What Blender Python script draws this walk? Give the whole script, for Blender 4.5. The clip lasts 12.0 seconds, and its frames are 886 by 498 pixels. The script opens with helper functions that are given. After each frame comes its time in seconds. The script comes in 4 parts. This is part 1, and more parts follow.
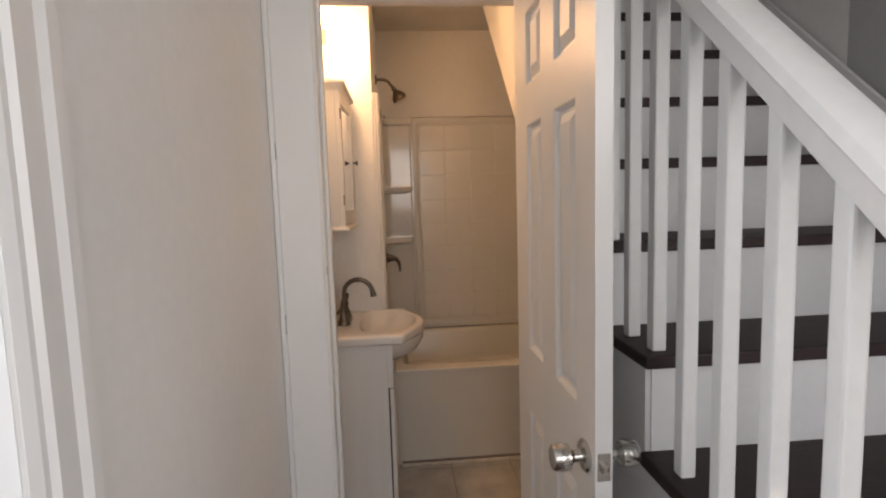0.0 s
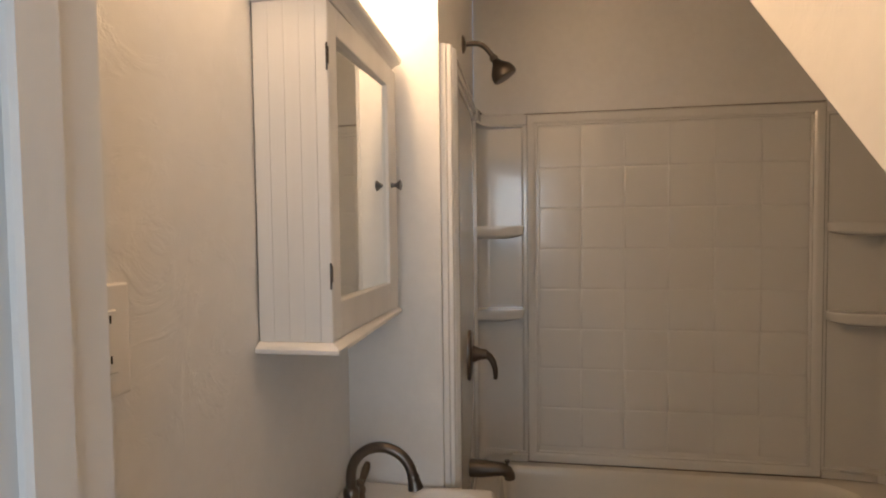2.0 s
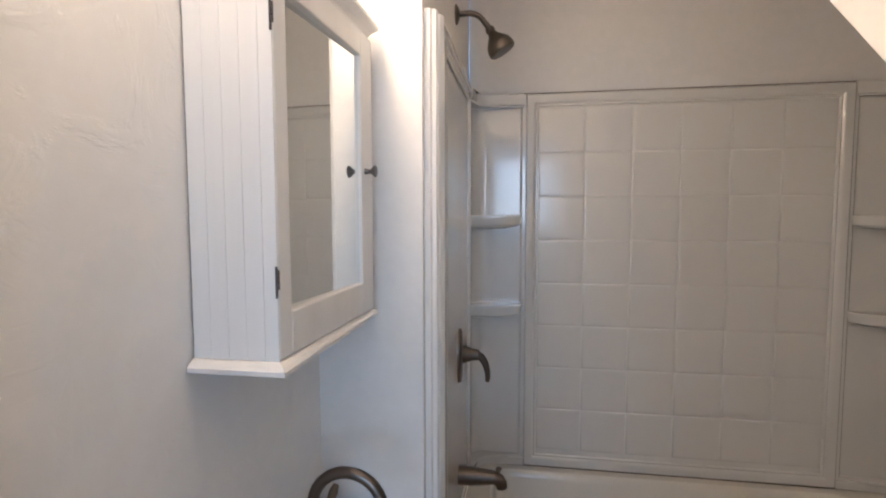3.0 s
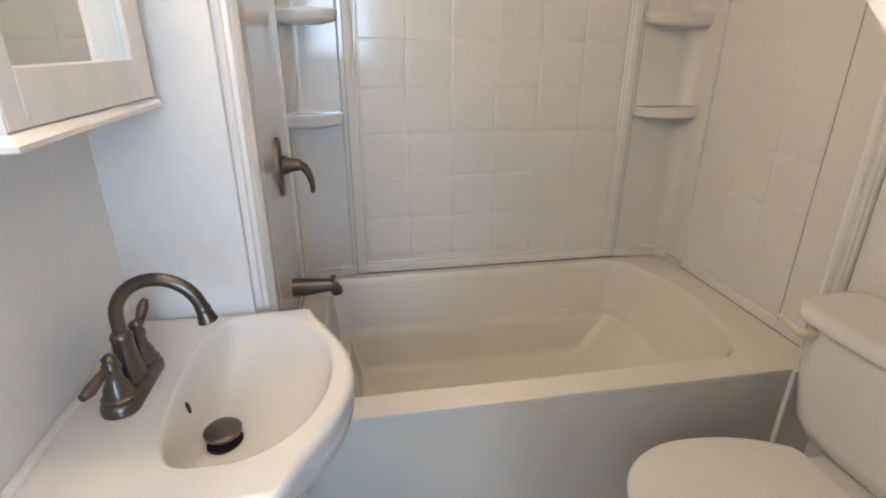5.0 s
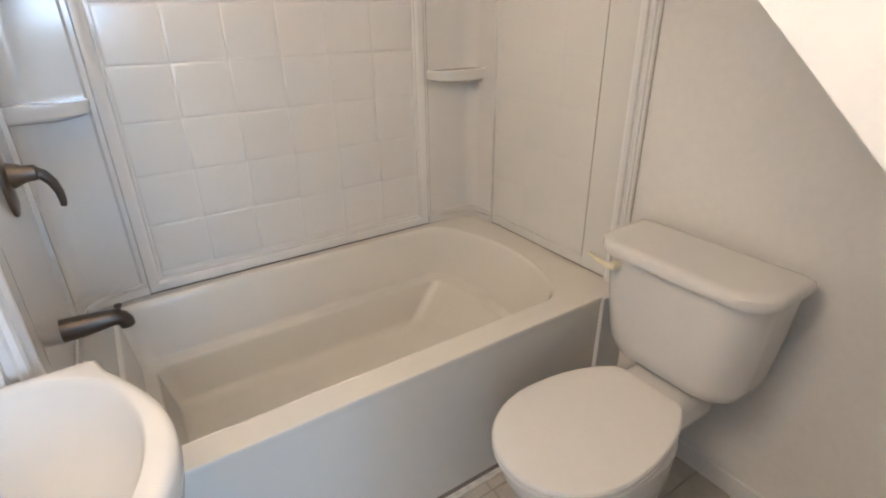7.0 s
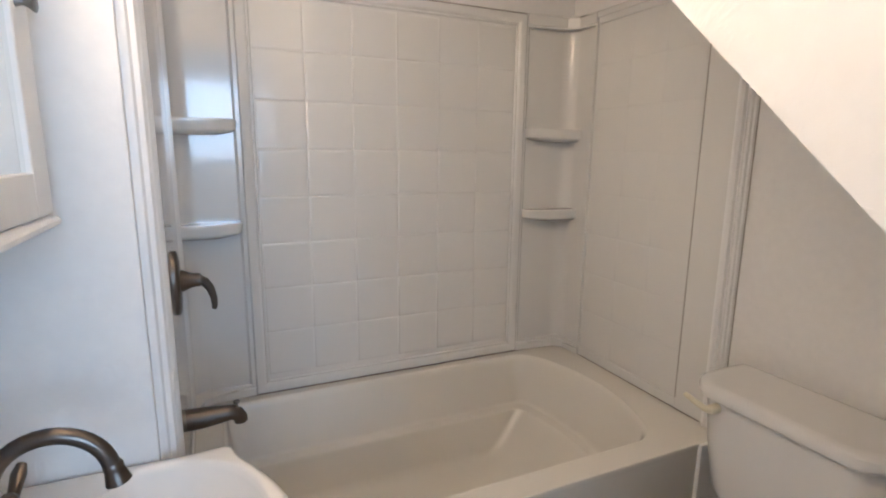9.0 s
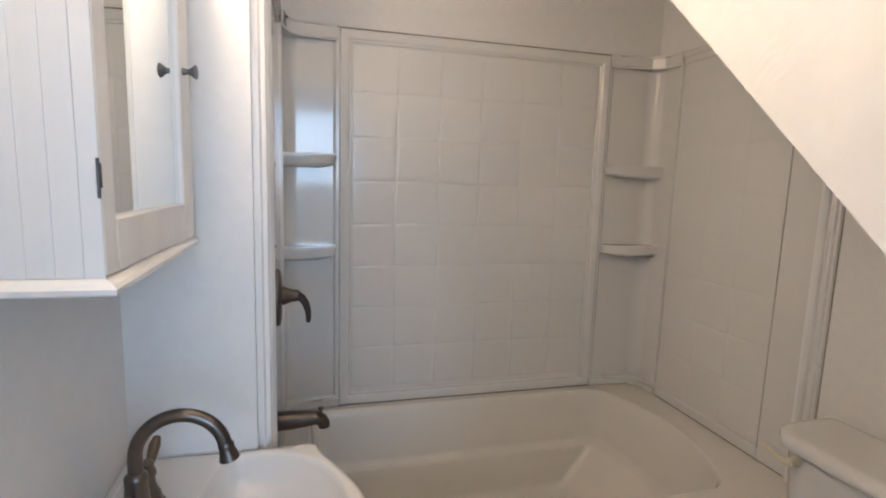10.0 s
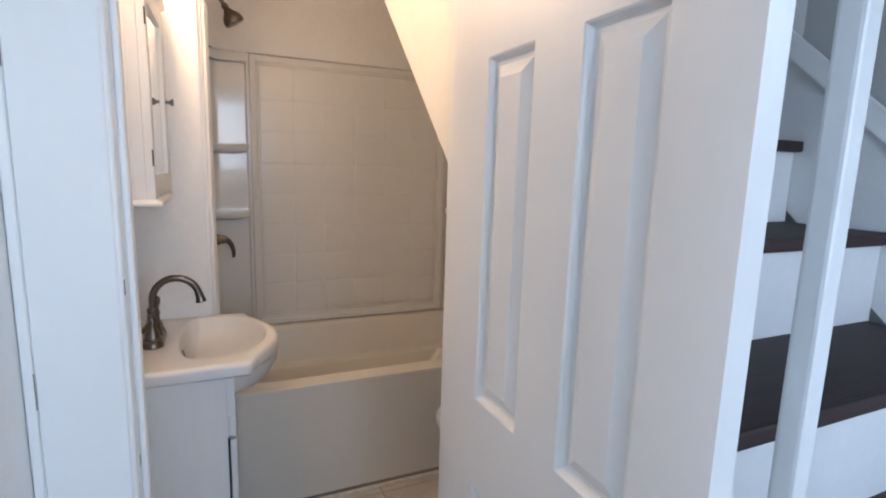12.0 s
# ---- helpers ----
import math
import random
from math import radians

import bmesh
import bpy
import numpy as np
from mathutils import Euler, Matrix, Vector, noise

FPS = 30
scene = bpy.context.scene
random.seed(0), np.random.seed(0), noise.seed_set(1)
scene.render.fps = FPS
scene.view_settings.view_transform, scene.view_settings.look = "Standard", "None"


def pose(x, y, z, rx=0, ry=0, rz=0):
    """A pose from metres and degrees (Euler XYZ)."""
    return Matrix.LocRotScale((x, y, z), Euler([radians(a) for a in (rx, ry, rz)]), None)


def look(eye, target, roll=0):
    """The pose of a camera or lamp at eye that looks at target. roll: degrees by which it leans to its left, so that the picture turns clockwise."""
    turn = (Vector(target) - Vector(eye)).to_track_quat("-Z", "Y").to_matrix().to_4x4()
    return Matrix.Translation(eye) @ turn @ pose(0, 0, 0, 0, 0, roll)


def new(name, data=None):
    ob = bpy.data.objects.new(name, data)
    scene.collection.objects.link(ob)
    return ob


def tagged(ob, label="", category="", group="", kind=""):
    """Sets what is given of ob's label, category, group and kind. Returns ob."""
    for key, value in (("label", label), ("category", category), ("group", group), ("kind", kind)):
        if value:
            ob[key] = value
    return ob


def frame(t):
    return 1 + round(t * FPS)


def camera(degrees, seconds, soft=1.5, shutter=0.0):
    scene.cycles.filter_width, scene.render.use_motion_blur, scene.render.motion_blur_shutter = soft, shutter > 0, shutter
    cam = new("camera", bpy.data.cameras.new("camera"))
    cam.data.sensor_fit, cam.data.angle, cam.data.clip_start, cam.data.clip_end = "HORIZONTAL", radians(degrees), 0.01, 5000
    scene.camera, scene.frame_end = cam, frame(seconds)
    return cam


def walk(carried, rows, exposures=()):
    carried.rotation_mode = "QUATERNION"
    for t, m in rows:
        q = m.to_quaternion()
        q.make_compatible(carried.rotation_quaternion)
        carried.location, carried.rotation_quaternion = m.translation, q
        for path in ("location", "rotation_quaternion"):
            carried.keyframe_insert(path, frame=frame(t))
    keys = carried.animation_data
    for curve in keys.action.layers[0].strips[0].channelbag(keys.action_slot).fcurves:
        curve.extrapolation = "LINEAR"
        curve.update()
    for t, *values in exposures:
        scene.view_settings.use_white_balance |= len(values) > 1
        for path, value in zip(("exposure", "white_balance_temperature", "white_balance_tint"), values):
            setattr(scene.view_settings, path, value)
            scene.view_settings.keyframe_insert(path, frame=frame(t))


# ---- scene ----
cam = camera(82.0, 12.0, soft=2.0)
PATH = [
    (0, (0.117, -3.422, 1.385), (0.278, -1.439, 1.186), -1.7),
    (0.2, (0.129, -3.271, 1.396), (0.244, -1.283, 1.206), -2.4),
    (0.5, (0.149, -3.049, 1.415), (0.198, -1.06, 1.212), -3.4),
    (0.8, (0.149, -2.852, 1.406), (0.129, -0.86, 1.226), -4.0),
    (1, (0.136, -2.701, 1.42), (0.067, -0.708, 1.266), -3.6),
    (1.5, (0.157, -2.377, 1.43), (-0.042, -0.39, 1.32), -2.1),
    (2, (0.19, -2.091, 1.46), (-0.114, -0.116, 1.383), -0.7),
    (2.5, (0.211, -1.96, 1.493), (-0.148, 0.006, 1.426), -0.1),
    (4.3, (0.218, -1.933, 1.391), (0.257, -0.029, 0.779), 0.3),
    (5, (0.23, -1.898, 1.367), (0.548, -0.072, 0.616), 0.1),
    (5.5, (0.217, -1.819, 1.351), (0.811, -0.094, 0.531), -0.3),
    (6, (0.216, -1.784, 1.326), (1.054, -0.171, 0.491), -0.8),
    (6.5, (0.233, -1.779, 1.337), (1.214, -0.27, 0.464), -0.6),
    (8.5, (0.151, -1.821, 1.355), (1.074, -0.127, 0.828), -0.3),
    (9, (0.119, -1.84, 1.377), (0.926, -0.049, 1.0), 0.6),
    (9.5, (0.099, -1.858, 1.405), (0.779, 0.003, 1.129), 1.5),
    (10, (0.104, -1.933, 1.4), (0.613, -0.019, 1.122), 1.8),
    (10.5, (0.124, -2.088, 1.37), (0.508, -0.159, 1.006), 1.5),
    (11, (0.065, -2.334, 1.338), (0.464, -0.409, 0.975), 0.9),
    (11.5, (0.046, -2.582, 1.378), (0.547, -0.677, 1.028), 1.6),
    (11.8, (0.04, -2.738, 1.384), (0.68, -0.878, 1.024), 1.6),
    (12, (0.03, -2.831, 1.389), (0.843, -1.032, 1.068), 1.7),
]
EXPOSURES = [
    (0.0, 0.08, 7900, 20),
    (1.0, -0.04, 7500, 17),
    (1.5, 0.02, 7100, 13),
    (2.0, 0.14, 6300, 10),
    (2.5, 0.42, 5100, 7),
    (2.7, 0.52, 4950, 7),
    (4.5, 1.2, 5050, 4),
    (5.5, 1.5, 5050, 4),
    (6.5, 1.62, 4950, 4),
    (8.5, 1.46, 4850, 4),
    (9.0, 1.23, 4850, 5),
    (9.5, 1.2, 4950, 5),
    (10.0, 0.97, 4900, 5),
    (10.5, 1.07, 4900, 6),
    (11.0, 0.97, 5000, 8),
    (11.5, 0.78, 5200, 10),
    (12.0, 0.74, 5650, 11),
]
walk(cam, [(t, look(eye, target, roll)) for t, eye, target, roll in PATH], EXPOSURES)

# strengths of the lights, in watts
DAY, STAIR, STAIR_S, SIDE, LAMP, LAMPGLOW = 8.0, 21.0, 11.0, 25.0, 5.4, 8.0

# ---- world and lights ----
world = bpy.data.worlds.new("world")
scene.world = world
world.use_nodes = True
wn = world.node_tree
sky = wn.nodes.new("ShaderNodeTexSky")
sky.sky_type, sky.sun_disc = "NISHITA", False
sky.sun_elevation, sky.sun_rotation = radians(38), radians(150)
wn.links.new(sky.outputs[0], wn.nodes["Background"].inputs[0])
wn.nodes["Background"].inputs[1].default_value = 0.12


def lamp(name, kind, m, energy, color, size=0.1, size_y=None, radius=None):
    data = bpy.data.lights.new(name, kind)
    data.energy, data.color = energy, color
    if kind == "AREA":
        data.shape, data.size, data.size_y = "RECTANGLE", size, size_y or size
    if kind == "POINT":
        data.shadow_soft_size = radius or 0.03
    if kind == "SUN":
        data.angle = radians(0.5)
    ob = new(name, data)
    ob.matrix_world = m
    return ob


WINDOW_S = (-0.19, 0.49, 1.25, 2.2)      # window in the south wall of the hall: x0, x1, z0, z1
HALL_Y = -5.2
lamp("sun", "SUN", look((0, 0, 9), (-4.0, 6.5, 3.5)), 2.2, (1.0, 0.95, 0.88))
FILL_E = (-5.0, -4.15, 0.9, 2.3)        # made-up opening for the stair fill lamp, in the east wall: y0, y1, z0, z1
lamp("window_daylight", "AREA", look((0.15, HALL_Y - 0.02, 1.73), (0.15, 0, 1.73)), DAY, (0.78, 0.88, 1.0), 0.66, 0.93)
lamp("stair_window_daylight", "AREA", look((1.57, -4.575, 1.6), (0, -4.575, 1.6)), STAIR, (0.74, 0.87, 1.0), 0.83, 1.38)
FILL_SS = (0.74, 1.40, 0.95, 2.25)      # made-up opening for a second fill lamp that brightens the risers, in the south wall
lamp("stair_foot_window_daylight", "AREA", look((1.07, HALL_Y - 0.02, 1.6), (1.07, 0, 1.6)), STAIR_S, (0.74, 0.87, 1.0), 0.64, 1.28)
# unseen fill lamp added in the next room to brighten the open door
lamp("side_window_daylight", "AREA", look((-1.62, -3.4, 1.5), (0.6, -3.0, 1.3)), SIDE, (0.66, 0.82, 1.0), 0.8, 1.2)


# ---- materials ----
def material(name, color, rough=0.5, metal=0.0, spots=0.06, scale=3.0, bump=0.0, bump_scale=60.0, stretch=(1, 1, 1), coat=0.0, fine=0.03, color2=None, random_piece=0.0):
    m = bpy.data.materials.new(name)
    m.use_nodes = True
    nt = m.node_tree
    N, L = nt.nodes, nt.links
    b = N["Principled BSDF"]
    b.inputs["Roughness"].default_value = rough
    b.inputs["Metallic"].default_value = metal
    b.inputs["Coat Weight"].default_value = coat
    b.inputs["Coat Roughness"].default_value = 0.08
    tc = N.new("ShaderNodeTexCoord")
    mp = N.new("ShaderNodeMapping")
    mp.inputs["Scale"].default_value = stretch
    L.new(tc.outputs["Object"], mp.inputs[0])
    n1 = N.new("ShaderNodeTexNoise")
    n1.inputs["Scale"].default_value, n1.inputs["Detail"].default_value = scale, 5
    L.new(mp.outputs[0], n1.inputs["Vector"])
    n2 = N.new("ShaderNodeTexNoise")
    n2.inputs["Scale"].default_value, n2.inputs["Detail"].default_value = scale * 14, 4
    L.new(mp.outputs[0], n2.inputs["Vector"])
    mix = N.new("ShaderNodeMix")
    mix.data_type = "RGBA"
    dark = color2 or [c * (1 - 2.2 * spots) for c in color]
    mix.inputs[6].default_value = (*color, 1)
    mix.inputs[7].default_value = (*dark, 1)
    r = N.new("ShaderNodeMapRange")
    r.inputs[1].default_value, r.inputs[2].default_value = 0.35, 0.75
    L.new(n1.outputs[0], r.inputs[0])
    L.new(r.outputs[0], mix.inputs[0])
    mix2 = N.new("ShaderNodeMix")
    mix2.data_type, mix2.blend_type = "RGBA", "MULTIPLY"
    r2 = N.new("ShaderNodeMapRange")
    r2.inputs[3].default_value, r2.inputs[4].default_value = 1 - 2 * fine, 1.0 + fine
    L.new(n2.outputs[0], r2.inputs[0])
    mix2.inputs[0].default_value = 1.0
    L.new(mix.outputs[2], mix2.inputs[6])
    L.new(r2.outputs[0], mix2.inputs[7])
    out = mix2.outputs[2]
    if random_piece:
        info = N.new("ShaderNodeObjectInfo")
        r3 = N.new("ShaderNodeMapRange")
        r3.inputs[3].default_value, r3.inputs[4].default_value = 1 - random_piece, 1.0
        L.new(info.outputs["Random"], r3.inputs[0])
        mix3 = N.new("ShaderNodeMix")
        mix3.data_type, mix3.blend_type = "RGBA", "MULTIPLY"
        mix3.inputs[0].default_value = 1.0
        L.new(out, mix3.inputs[6])
        L.new(r3.outputs[0], mix3.inputs[7])
        out = mix3.outputs[2]
    L.new(out, b.inputs["Base Color"])
    rr = N.new("ShaderNodeMapRange")
    rr.inputs[3].default_value, rr.inputs[4].default_value = max(0.02, rough * 0.85), min(1, rough * 1.15)
    L.new(n2.outputs[0], rr.inputs[0])
    L.new(rr.outputs[0], b.inputs["Roughness"])
    if bump:
        n3 = N.new("ShaderNodeTexNoise")
        n3.inputs["Scale"].default_value, n3.inputs["Detail"].default_value = bump_scale, 6
        n3.inputs["Distortion"].default_value = 0.4
        L.new(mp.outputs[0], n3.inputs["Vector"])
        bp = N.new("ShaderNodeBump")
        bp.inputs["Strength"].default_value, bp.inputs["Distance"].default_value = 1.0, bump
        L.new(n3.outputs[0], bp.inputs["Height"])
        L.new(bp.outputs[0], b.inputs["Normal"])
    return m


def glow(name, color, strength):
    m = bpy.data.materials.new(name)
    m.use_nodes = True
    b = m.node_tree.nodes["Principled BSDF"]
    b.inputs["Base Color"].default_value = (0.9, 0.9, 0.88, 1)
    b.inputs["Emission Color"].default_value = (*color, 1)
    b.inputs["Emission Strength"].default_value = strength
    return m


PLASTER = material("hand_trowelled_plaster", (0.76, 0.755, 0.74), 0.52, bump=0.00085, bump_scale=7, spots=0.02, scale=2)
nt = PLASTER.node_tree
bp = [n for n in nt.nodes if n.type == "BUMP"][0]
coarse = bp.inputs["Height"].links[0].from_node
coarse.inputs["Roughness"].default_value, coarse.inputs["Distortion"].default_value = 0.62, 1.6
ramp = nt.nodes.new("ShaderNodeMapRange")
ramp.interpolation_type = "SMOOTHSTEP"
ramp.inputs[1].default_value, ramp.inputs[2].default_value = 0.50, 0.60
nt.links.new(coarse.outputs[0], ramp.inputs[0])
add = nt.nodes.new("ShaderNodeMath")
add.operation = "MULTIPLY_ADD"
add.inputs[1].default_value = 0.35
nt.links.new(ramp.outputs[0], add.inputs[0])
nt.links.new(coarse.outputs[0], add.inputs[2])
nt.links.new(add.outputs[0], bp.inputs["Height"])
SMOOTH = material("smooth_wall_paint", (0.80, 0.795, 0.78), 0.5, bump=0.0012, bump_scale=26, spots=0.02)
CEILING = material("ceiling_paint", (0.74, 0.73, 0.71), 0.85, bump=0.001, bump_scale=60)
TRIM = material("white_gloss_trim_paint", (0.8, 0.8, 0.79), 0.3, bump=0.0005, bump_scale=18, spots=0.03, stretch=(1, 1, 0.6), fine=0.01)
DOORPAINT = material("embossed_door_paint", (0.78, 0.77, 0.75), 0.33, bump=0.0003, bump_scale=22, stretch=(1, 1.6, 0.5), spots=0.02, fine=0.006)
CABPAINT = material("painted_cabinet_wood", (0.78, 0.78, 0.77), 0.42, bump=0.0006, bump_scale=16, stretch=(3, 3, 0.12), spots=0.05, scale=4, fine=0.012)
FIBRE = material("glossy_white_acrylic", (0.74, 0.735, 0.71), 0.1, spots=0.015, scale=1.2, bump=0.0003, bump_scale=5, coat=0.4, fine=0.01)
FIBRE_TILE = material("moulded_acrylic_tile", (0.745, 0.74, 0.715), 0.14, spots=0.015, scale=1.2, bump=0.0005, bump_scale=6, coat=0.3, fine=0.01, random_piece=0.02)
TUBMAT = material("enamelled_tub", (0.74, 0.715, 0.65), 0.24, spots=0.012, scale=1.5, bump=0.0002, bump_scale=8, coat=0.3, fine=0.005)
PORCELAIN = material("white_porcelain", (0.71, 0.705, 0.69), 0.25, spots=0.01, scale=2, coat=0.2, fine=0.01)
SEATMAT = material("white_seat_plastic", (0.77, 0.76, 0.74), 0.25, spots=0.01, fine=0.015)
CREAM = material("cream_plastic", (0.72, 0.68, 0.52), 0.3)
NICKEL = material("brushed_nickel_bronze", (0.155, 0.134, 0.115), 0.3, 1.0, spots=0.02, scale=3, fine=0.01)
PEWTER = material("grey_pewter", (0.22, 0.22, 0.225), 0.4, 0.9, spots=0.03)
CHROME = material("polished_nickel", (0.62, 0.60, 0.56), 0.16, 1.0, spots=0.03)
DARKMETAL = material("tarnished_hinge_metal", (0.10, 0.09, 0.085), 0.4, 0.8, spots=0.2, scale=60)
# flat black that stands in for the shade inside gaps and openings
BLACK = material("gap_shade_black", (0.012, 0.012, 0.012), 0.9)
MIRROR = material("mirror_glass", (0.86, 0.88, 0.87), 0.01, 1.0, spots=0.0, fine=0.0)
TREADMAT = material("dark_stained_tread_wood", (0.036, 0.017, 0.016), 0.6, spots=0.2, scale=5, stretch=(0.5, 6, 6), bump=0.0008, bump_scale=30, fine=0.15)
RISERMAT = material("white_riser_paint", (0.78, 0.78, 0.78), 0.45, spots=0.04, bump=0.0006, bump_scale=30)
RAILMAT = material("white_rail_paint", (0.8, 0.8, 0.79), 0.32, spots=0.03, bump=0.0008, bump_scale=30)
FLOORMAT = material("beige_floor_tile", (0.62, 0.58, 0.52), 0.4, spots=0.14, scale=9, bump=0.0004, bump_scale=40, random_piece=0.06)
GROUT = material("grey_grout", (0.44, 0.41, 0.37), 0.9, spots=0.1, scale=20)
WOODFLOOR = material("hall_floor_board", (0.09, 0.05, 0.035), 0.35, spots=0.2, scale=4, stretch=(8, 0.6, 1), random_piece=0.25)
STAIRWALL = material("grey_stair_wall_paint", (0.47, 0.47, 0.47), 0.6, bump=0.001, bump_scale=30)
CAULK = material("yellowed_caulk", (0.78, 0.76, 0.70), 0.5, spots=0.15, scale=40)
CREAM2 = material("aged_cream_enamel", (0.70, 0.62, 0.50), 0.35)
SEAM = material("dark_seam", (0.26, 0.23, 0.2), 0.8)
GREYSEAM = material("grey_seam", (0.43, 0.41, 0.38), 0.7)
GLASSGLOW = glow("lit_frosted_glass", (1.0, 0.66, 0.33), LAMPGLOW)


# ---- mesh helpers ----
def part(name, bm, mat, parent=None, label="", smooth=False, kind=""):
    bmesh.ops.recalc_face_normals(bm, faces=bm.faces)
    me = bpy.data.meshes.new(name)
    bm.to_mesh(me)
    bm.free()
    me.materials.append(mat)
    if smooth:
        me.polygons.foreach_set("use_smooth", [True] * len(me.polygons))
        if smooth != "all":
            me.set_sharp_from_angle(angle=radians(40))
    ob = new(name, me)
    if smooth:
        ob.modifiers.new("even_shading", "WEIGHTED_NORMAL").keep_sharp = True
    if parent:
        ob.parent = parent
    if label or kind:
        tagged(ob, label=label, kind=kind)
    return ob


def thing(name, place, label, category, group=""):
    ob = new(name)
    ob.location = place
    ob.empty_display_size = 0.05
    return tagged(ob, label, category, group)


def put_under(root):
    """Parts built in world places are moved into their thing's frame."""
    off = Matrix.Translation(-Vector(root.location))
    for child in root.children:
        child.matrix_parent_inverse = off


def box(bm, x0, x1, y0, y1, z0, z1, bevel=0.0, seg=2):
    r = bmesh.ops.create_cube(bm, size=1)
    vs = r["verts"]
    for v in vs:
        v.co = Vector(((x0 + x1) / 2 + v.co.x * (x1 - x0), (y0 + y1) / 2 + v.co.y * (y1 - y0), (z0 + z1) / 2 + v.co.z * (z1 - z0)))
    if bevel:
        es = {e for v in vs for e in v.link_edges}
        bmesh.ops.bevel(bm, geom=list(es), offset=bevel, segments=seg, profile=0.6, affect="EDGES")
    return bm


def B(*a, **k):
    return box(bmesh.new(), *a, **k)


def loft(bm, loops, close=True, cap0=False, cap1=False):
    rows = [[bm.verts.new(p) for p in lp] for lp in loops]
    for a, b in zip(rows, rows[1:]):
        n = len(a)
        for i in range(n if close else n - 1):
            j = (i + 1) % n
            bm.faces.new((a[i], a[j], b[j], b[i]))
    if cap0:
        bm.faces.new(list(reversed(rows[0])))
    if cap1:
        bm.faces.new(rows[-1])
    return bm


def prism(bm, points, axis, a, b):
    """A flat outline of two coordinates drawn out along an axis from a to b."""
    def at(p, v):
        return {"x": (v, p[0], p[1]), "y": (p[0], v, p[1]), "z": (p[0], p[1], v)}[axis]
    return loft(bm, [[at(p, a) for p in points], [at(p, b) for p in points]], cap0=True, cap1=True)


def tube(bm, path, radii, n=14, cap=True):
    path = [Vector(p) for p in path]
    if not isinstance(radii, (list, tuple)):
        radii = [radii] * len(path)
    loops, up = [], None
    for i, p in enumerate(path):
        d = (path[min(i + 1, len(path) - 1)] - path[max(i - 1, 0)]).normalized()
        if up is None:
            up = d.orthogonal().normalized()
        up = (up - d * up.dot(d)).normalized()
        side = d.cross(up)
        loops.append([p + radii[i] * (math.cos(t) * up + math.sin(t) * side) for t in [2 * math.pi * k / n for k in range(n)]])
    return loft(bm, loops, cap0=cap, cap1=cap)


def lathe(bm, centre, axis, profile, n=24):
    """Profile: (distance along the axis, radius)."""
    c, d = Vector(centre), Vector(axis).normalized()
    u = d.orthogonal().normalized()
    w = d.cross(u)
    loops = [[c + d * h + max(r, 0.0004) * (math.cos(t) * u + math.sin(t) * w) for t in [2 * math.pi * k / n for k in range(n)]] for h, r in profile]
    return loft(bm, loops, cap0=True, cap1=True)


def arc(c, r, a0, a1, n, plane="xz"):
    out = []
    for i in range(n):
        a = radians(a0 + (a1 - a0) * i / (n - 1))
        u, v = r * math.cos(a), r * math.sin(a)
        out.append({"xz": (c[0] + u, c[1], c[2] + v), "xy": (c[0] + u, c[1] + v, c[2]), "yz": (c[0], c[1] + u, c[2] + v)}[plane])
    return out


def round_rect(x0, x1, y0, y1, r, z, n=7):
    pts = []
    for cx, cy, a in ((x1 - r, y1 - r, 0), (x0 + r, y1 - r, 90), (x0 + r, y0 + r, 180), (x1 - r, y0 + r, 270)):
        for i in range(n):
            t = radians(a + 90 * i / (n - 1))
            pts.append((cx + r * math.cos(t), cy + r * math.sin(t), z))
    return pts


def structure(ob, label=""):
    return tagged(ob, label=label, kind="structure")


# ---- plan ----
CEIL = 2.47
XL, XR = -0.235, 1.545          # sink wall and toilet wall
Y_IN, Y_OUT = -1.77, -1.87      # the wall with the door
JL, JR = -0.11, 0.52           # door jambs
HEAD = 1.985
HALL_X = -0.254
SLOPE = 0.97
TY_FRONT = -0.872


def slope_z(y):
    return 1.335 + SLOPE * (y + 1.585)


# floor
structure(part("floor", B(XL - 0.1, 1.75, -0.0, 0.1, -0.1, 0.0), GROUT), "plain subfloor behind the tub")
structure(part("bathroom_floor", B(XL - 0.1, 1.65, Y_OUT, 0.0, -0.1, -0.004), GROUT), "grey grout bed under beige floor tiles")
bath_floor = bpy.data.objects["bathroom_floor"]
structure(part("hall_floor", B(-1.75, 1.65, HALL_Y, Y_OUT, -0.1, -0.012), WOODFLOOR), "dark wooden floor of the hall")
hall_floor = bpy.data.objects["hall_floor"]
# walls of the bathroom
structure(part("wall_west", B(XL - 0.12, XL, Y_OUT, -0.89, 0, CEIL), PLASTER), "white hand-trowelled plaster wall above the vanity")
structure(part("wall_wing", B(XL - 0.12, 0.0, -0.89, 0.0, 0, CEIL), SMOOTH), "smooth white wall at the tub's tap end")
structure(part("wall_north", B(-0.0, XR, 0.012, 0.13, 0, CEIL), SMOOTH), "smooth white wall above the tub surround")
structure(part("wall_east", B(XR, XR + 0.12, Y_OUT, 0.13, 0, 3.4), SMOOTH), "smooth white wall behind the toilet")
structure(part("ceiling", B(XL - 0.12, XR + 0.12, Y_OUT, 0.13, CEIL, CEIL + 0.1), CEILING), "flat white ceiling")
# wall with the door opening
bm = bmesh.new()
box(bm, HALL_X - 0.12, JL - 0.02, Y_OUT, Y_IN, 0, CEIL)
box(bm, JL - 0.02, JR + 0.02, Y_OUT, Y_IN, HEAD + 0.02, CEIL)
box(bm, JR + 0.02, 0.66, Y_OUT, Y_IN, 0, CEIL)
structure(part("wall_south", bm, SMOOTH), "white wall round the bathroom doorway")
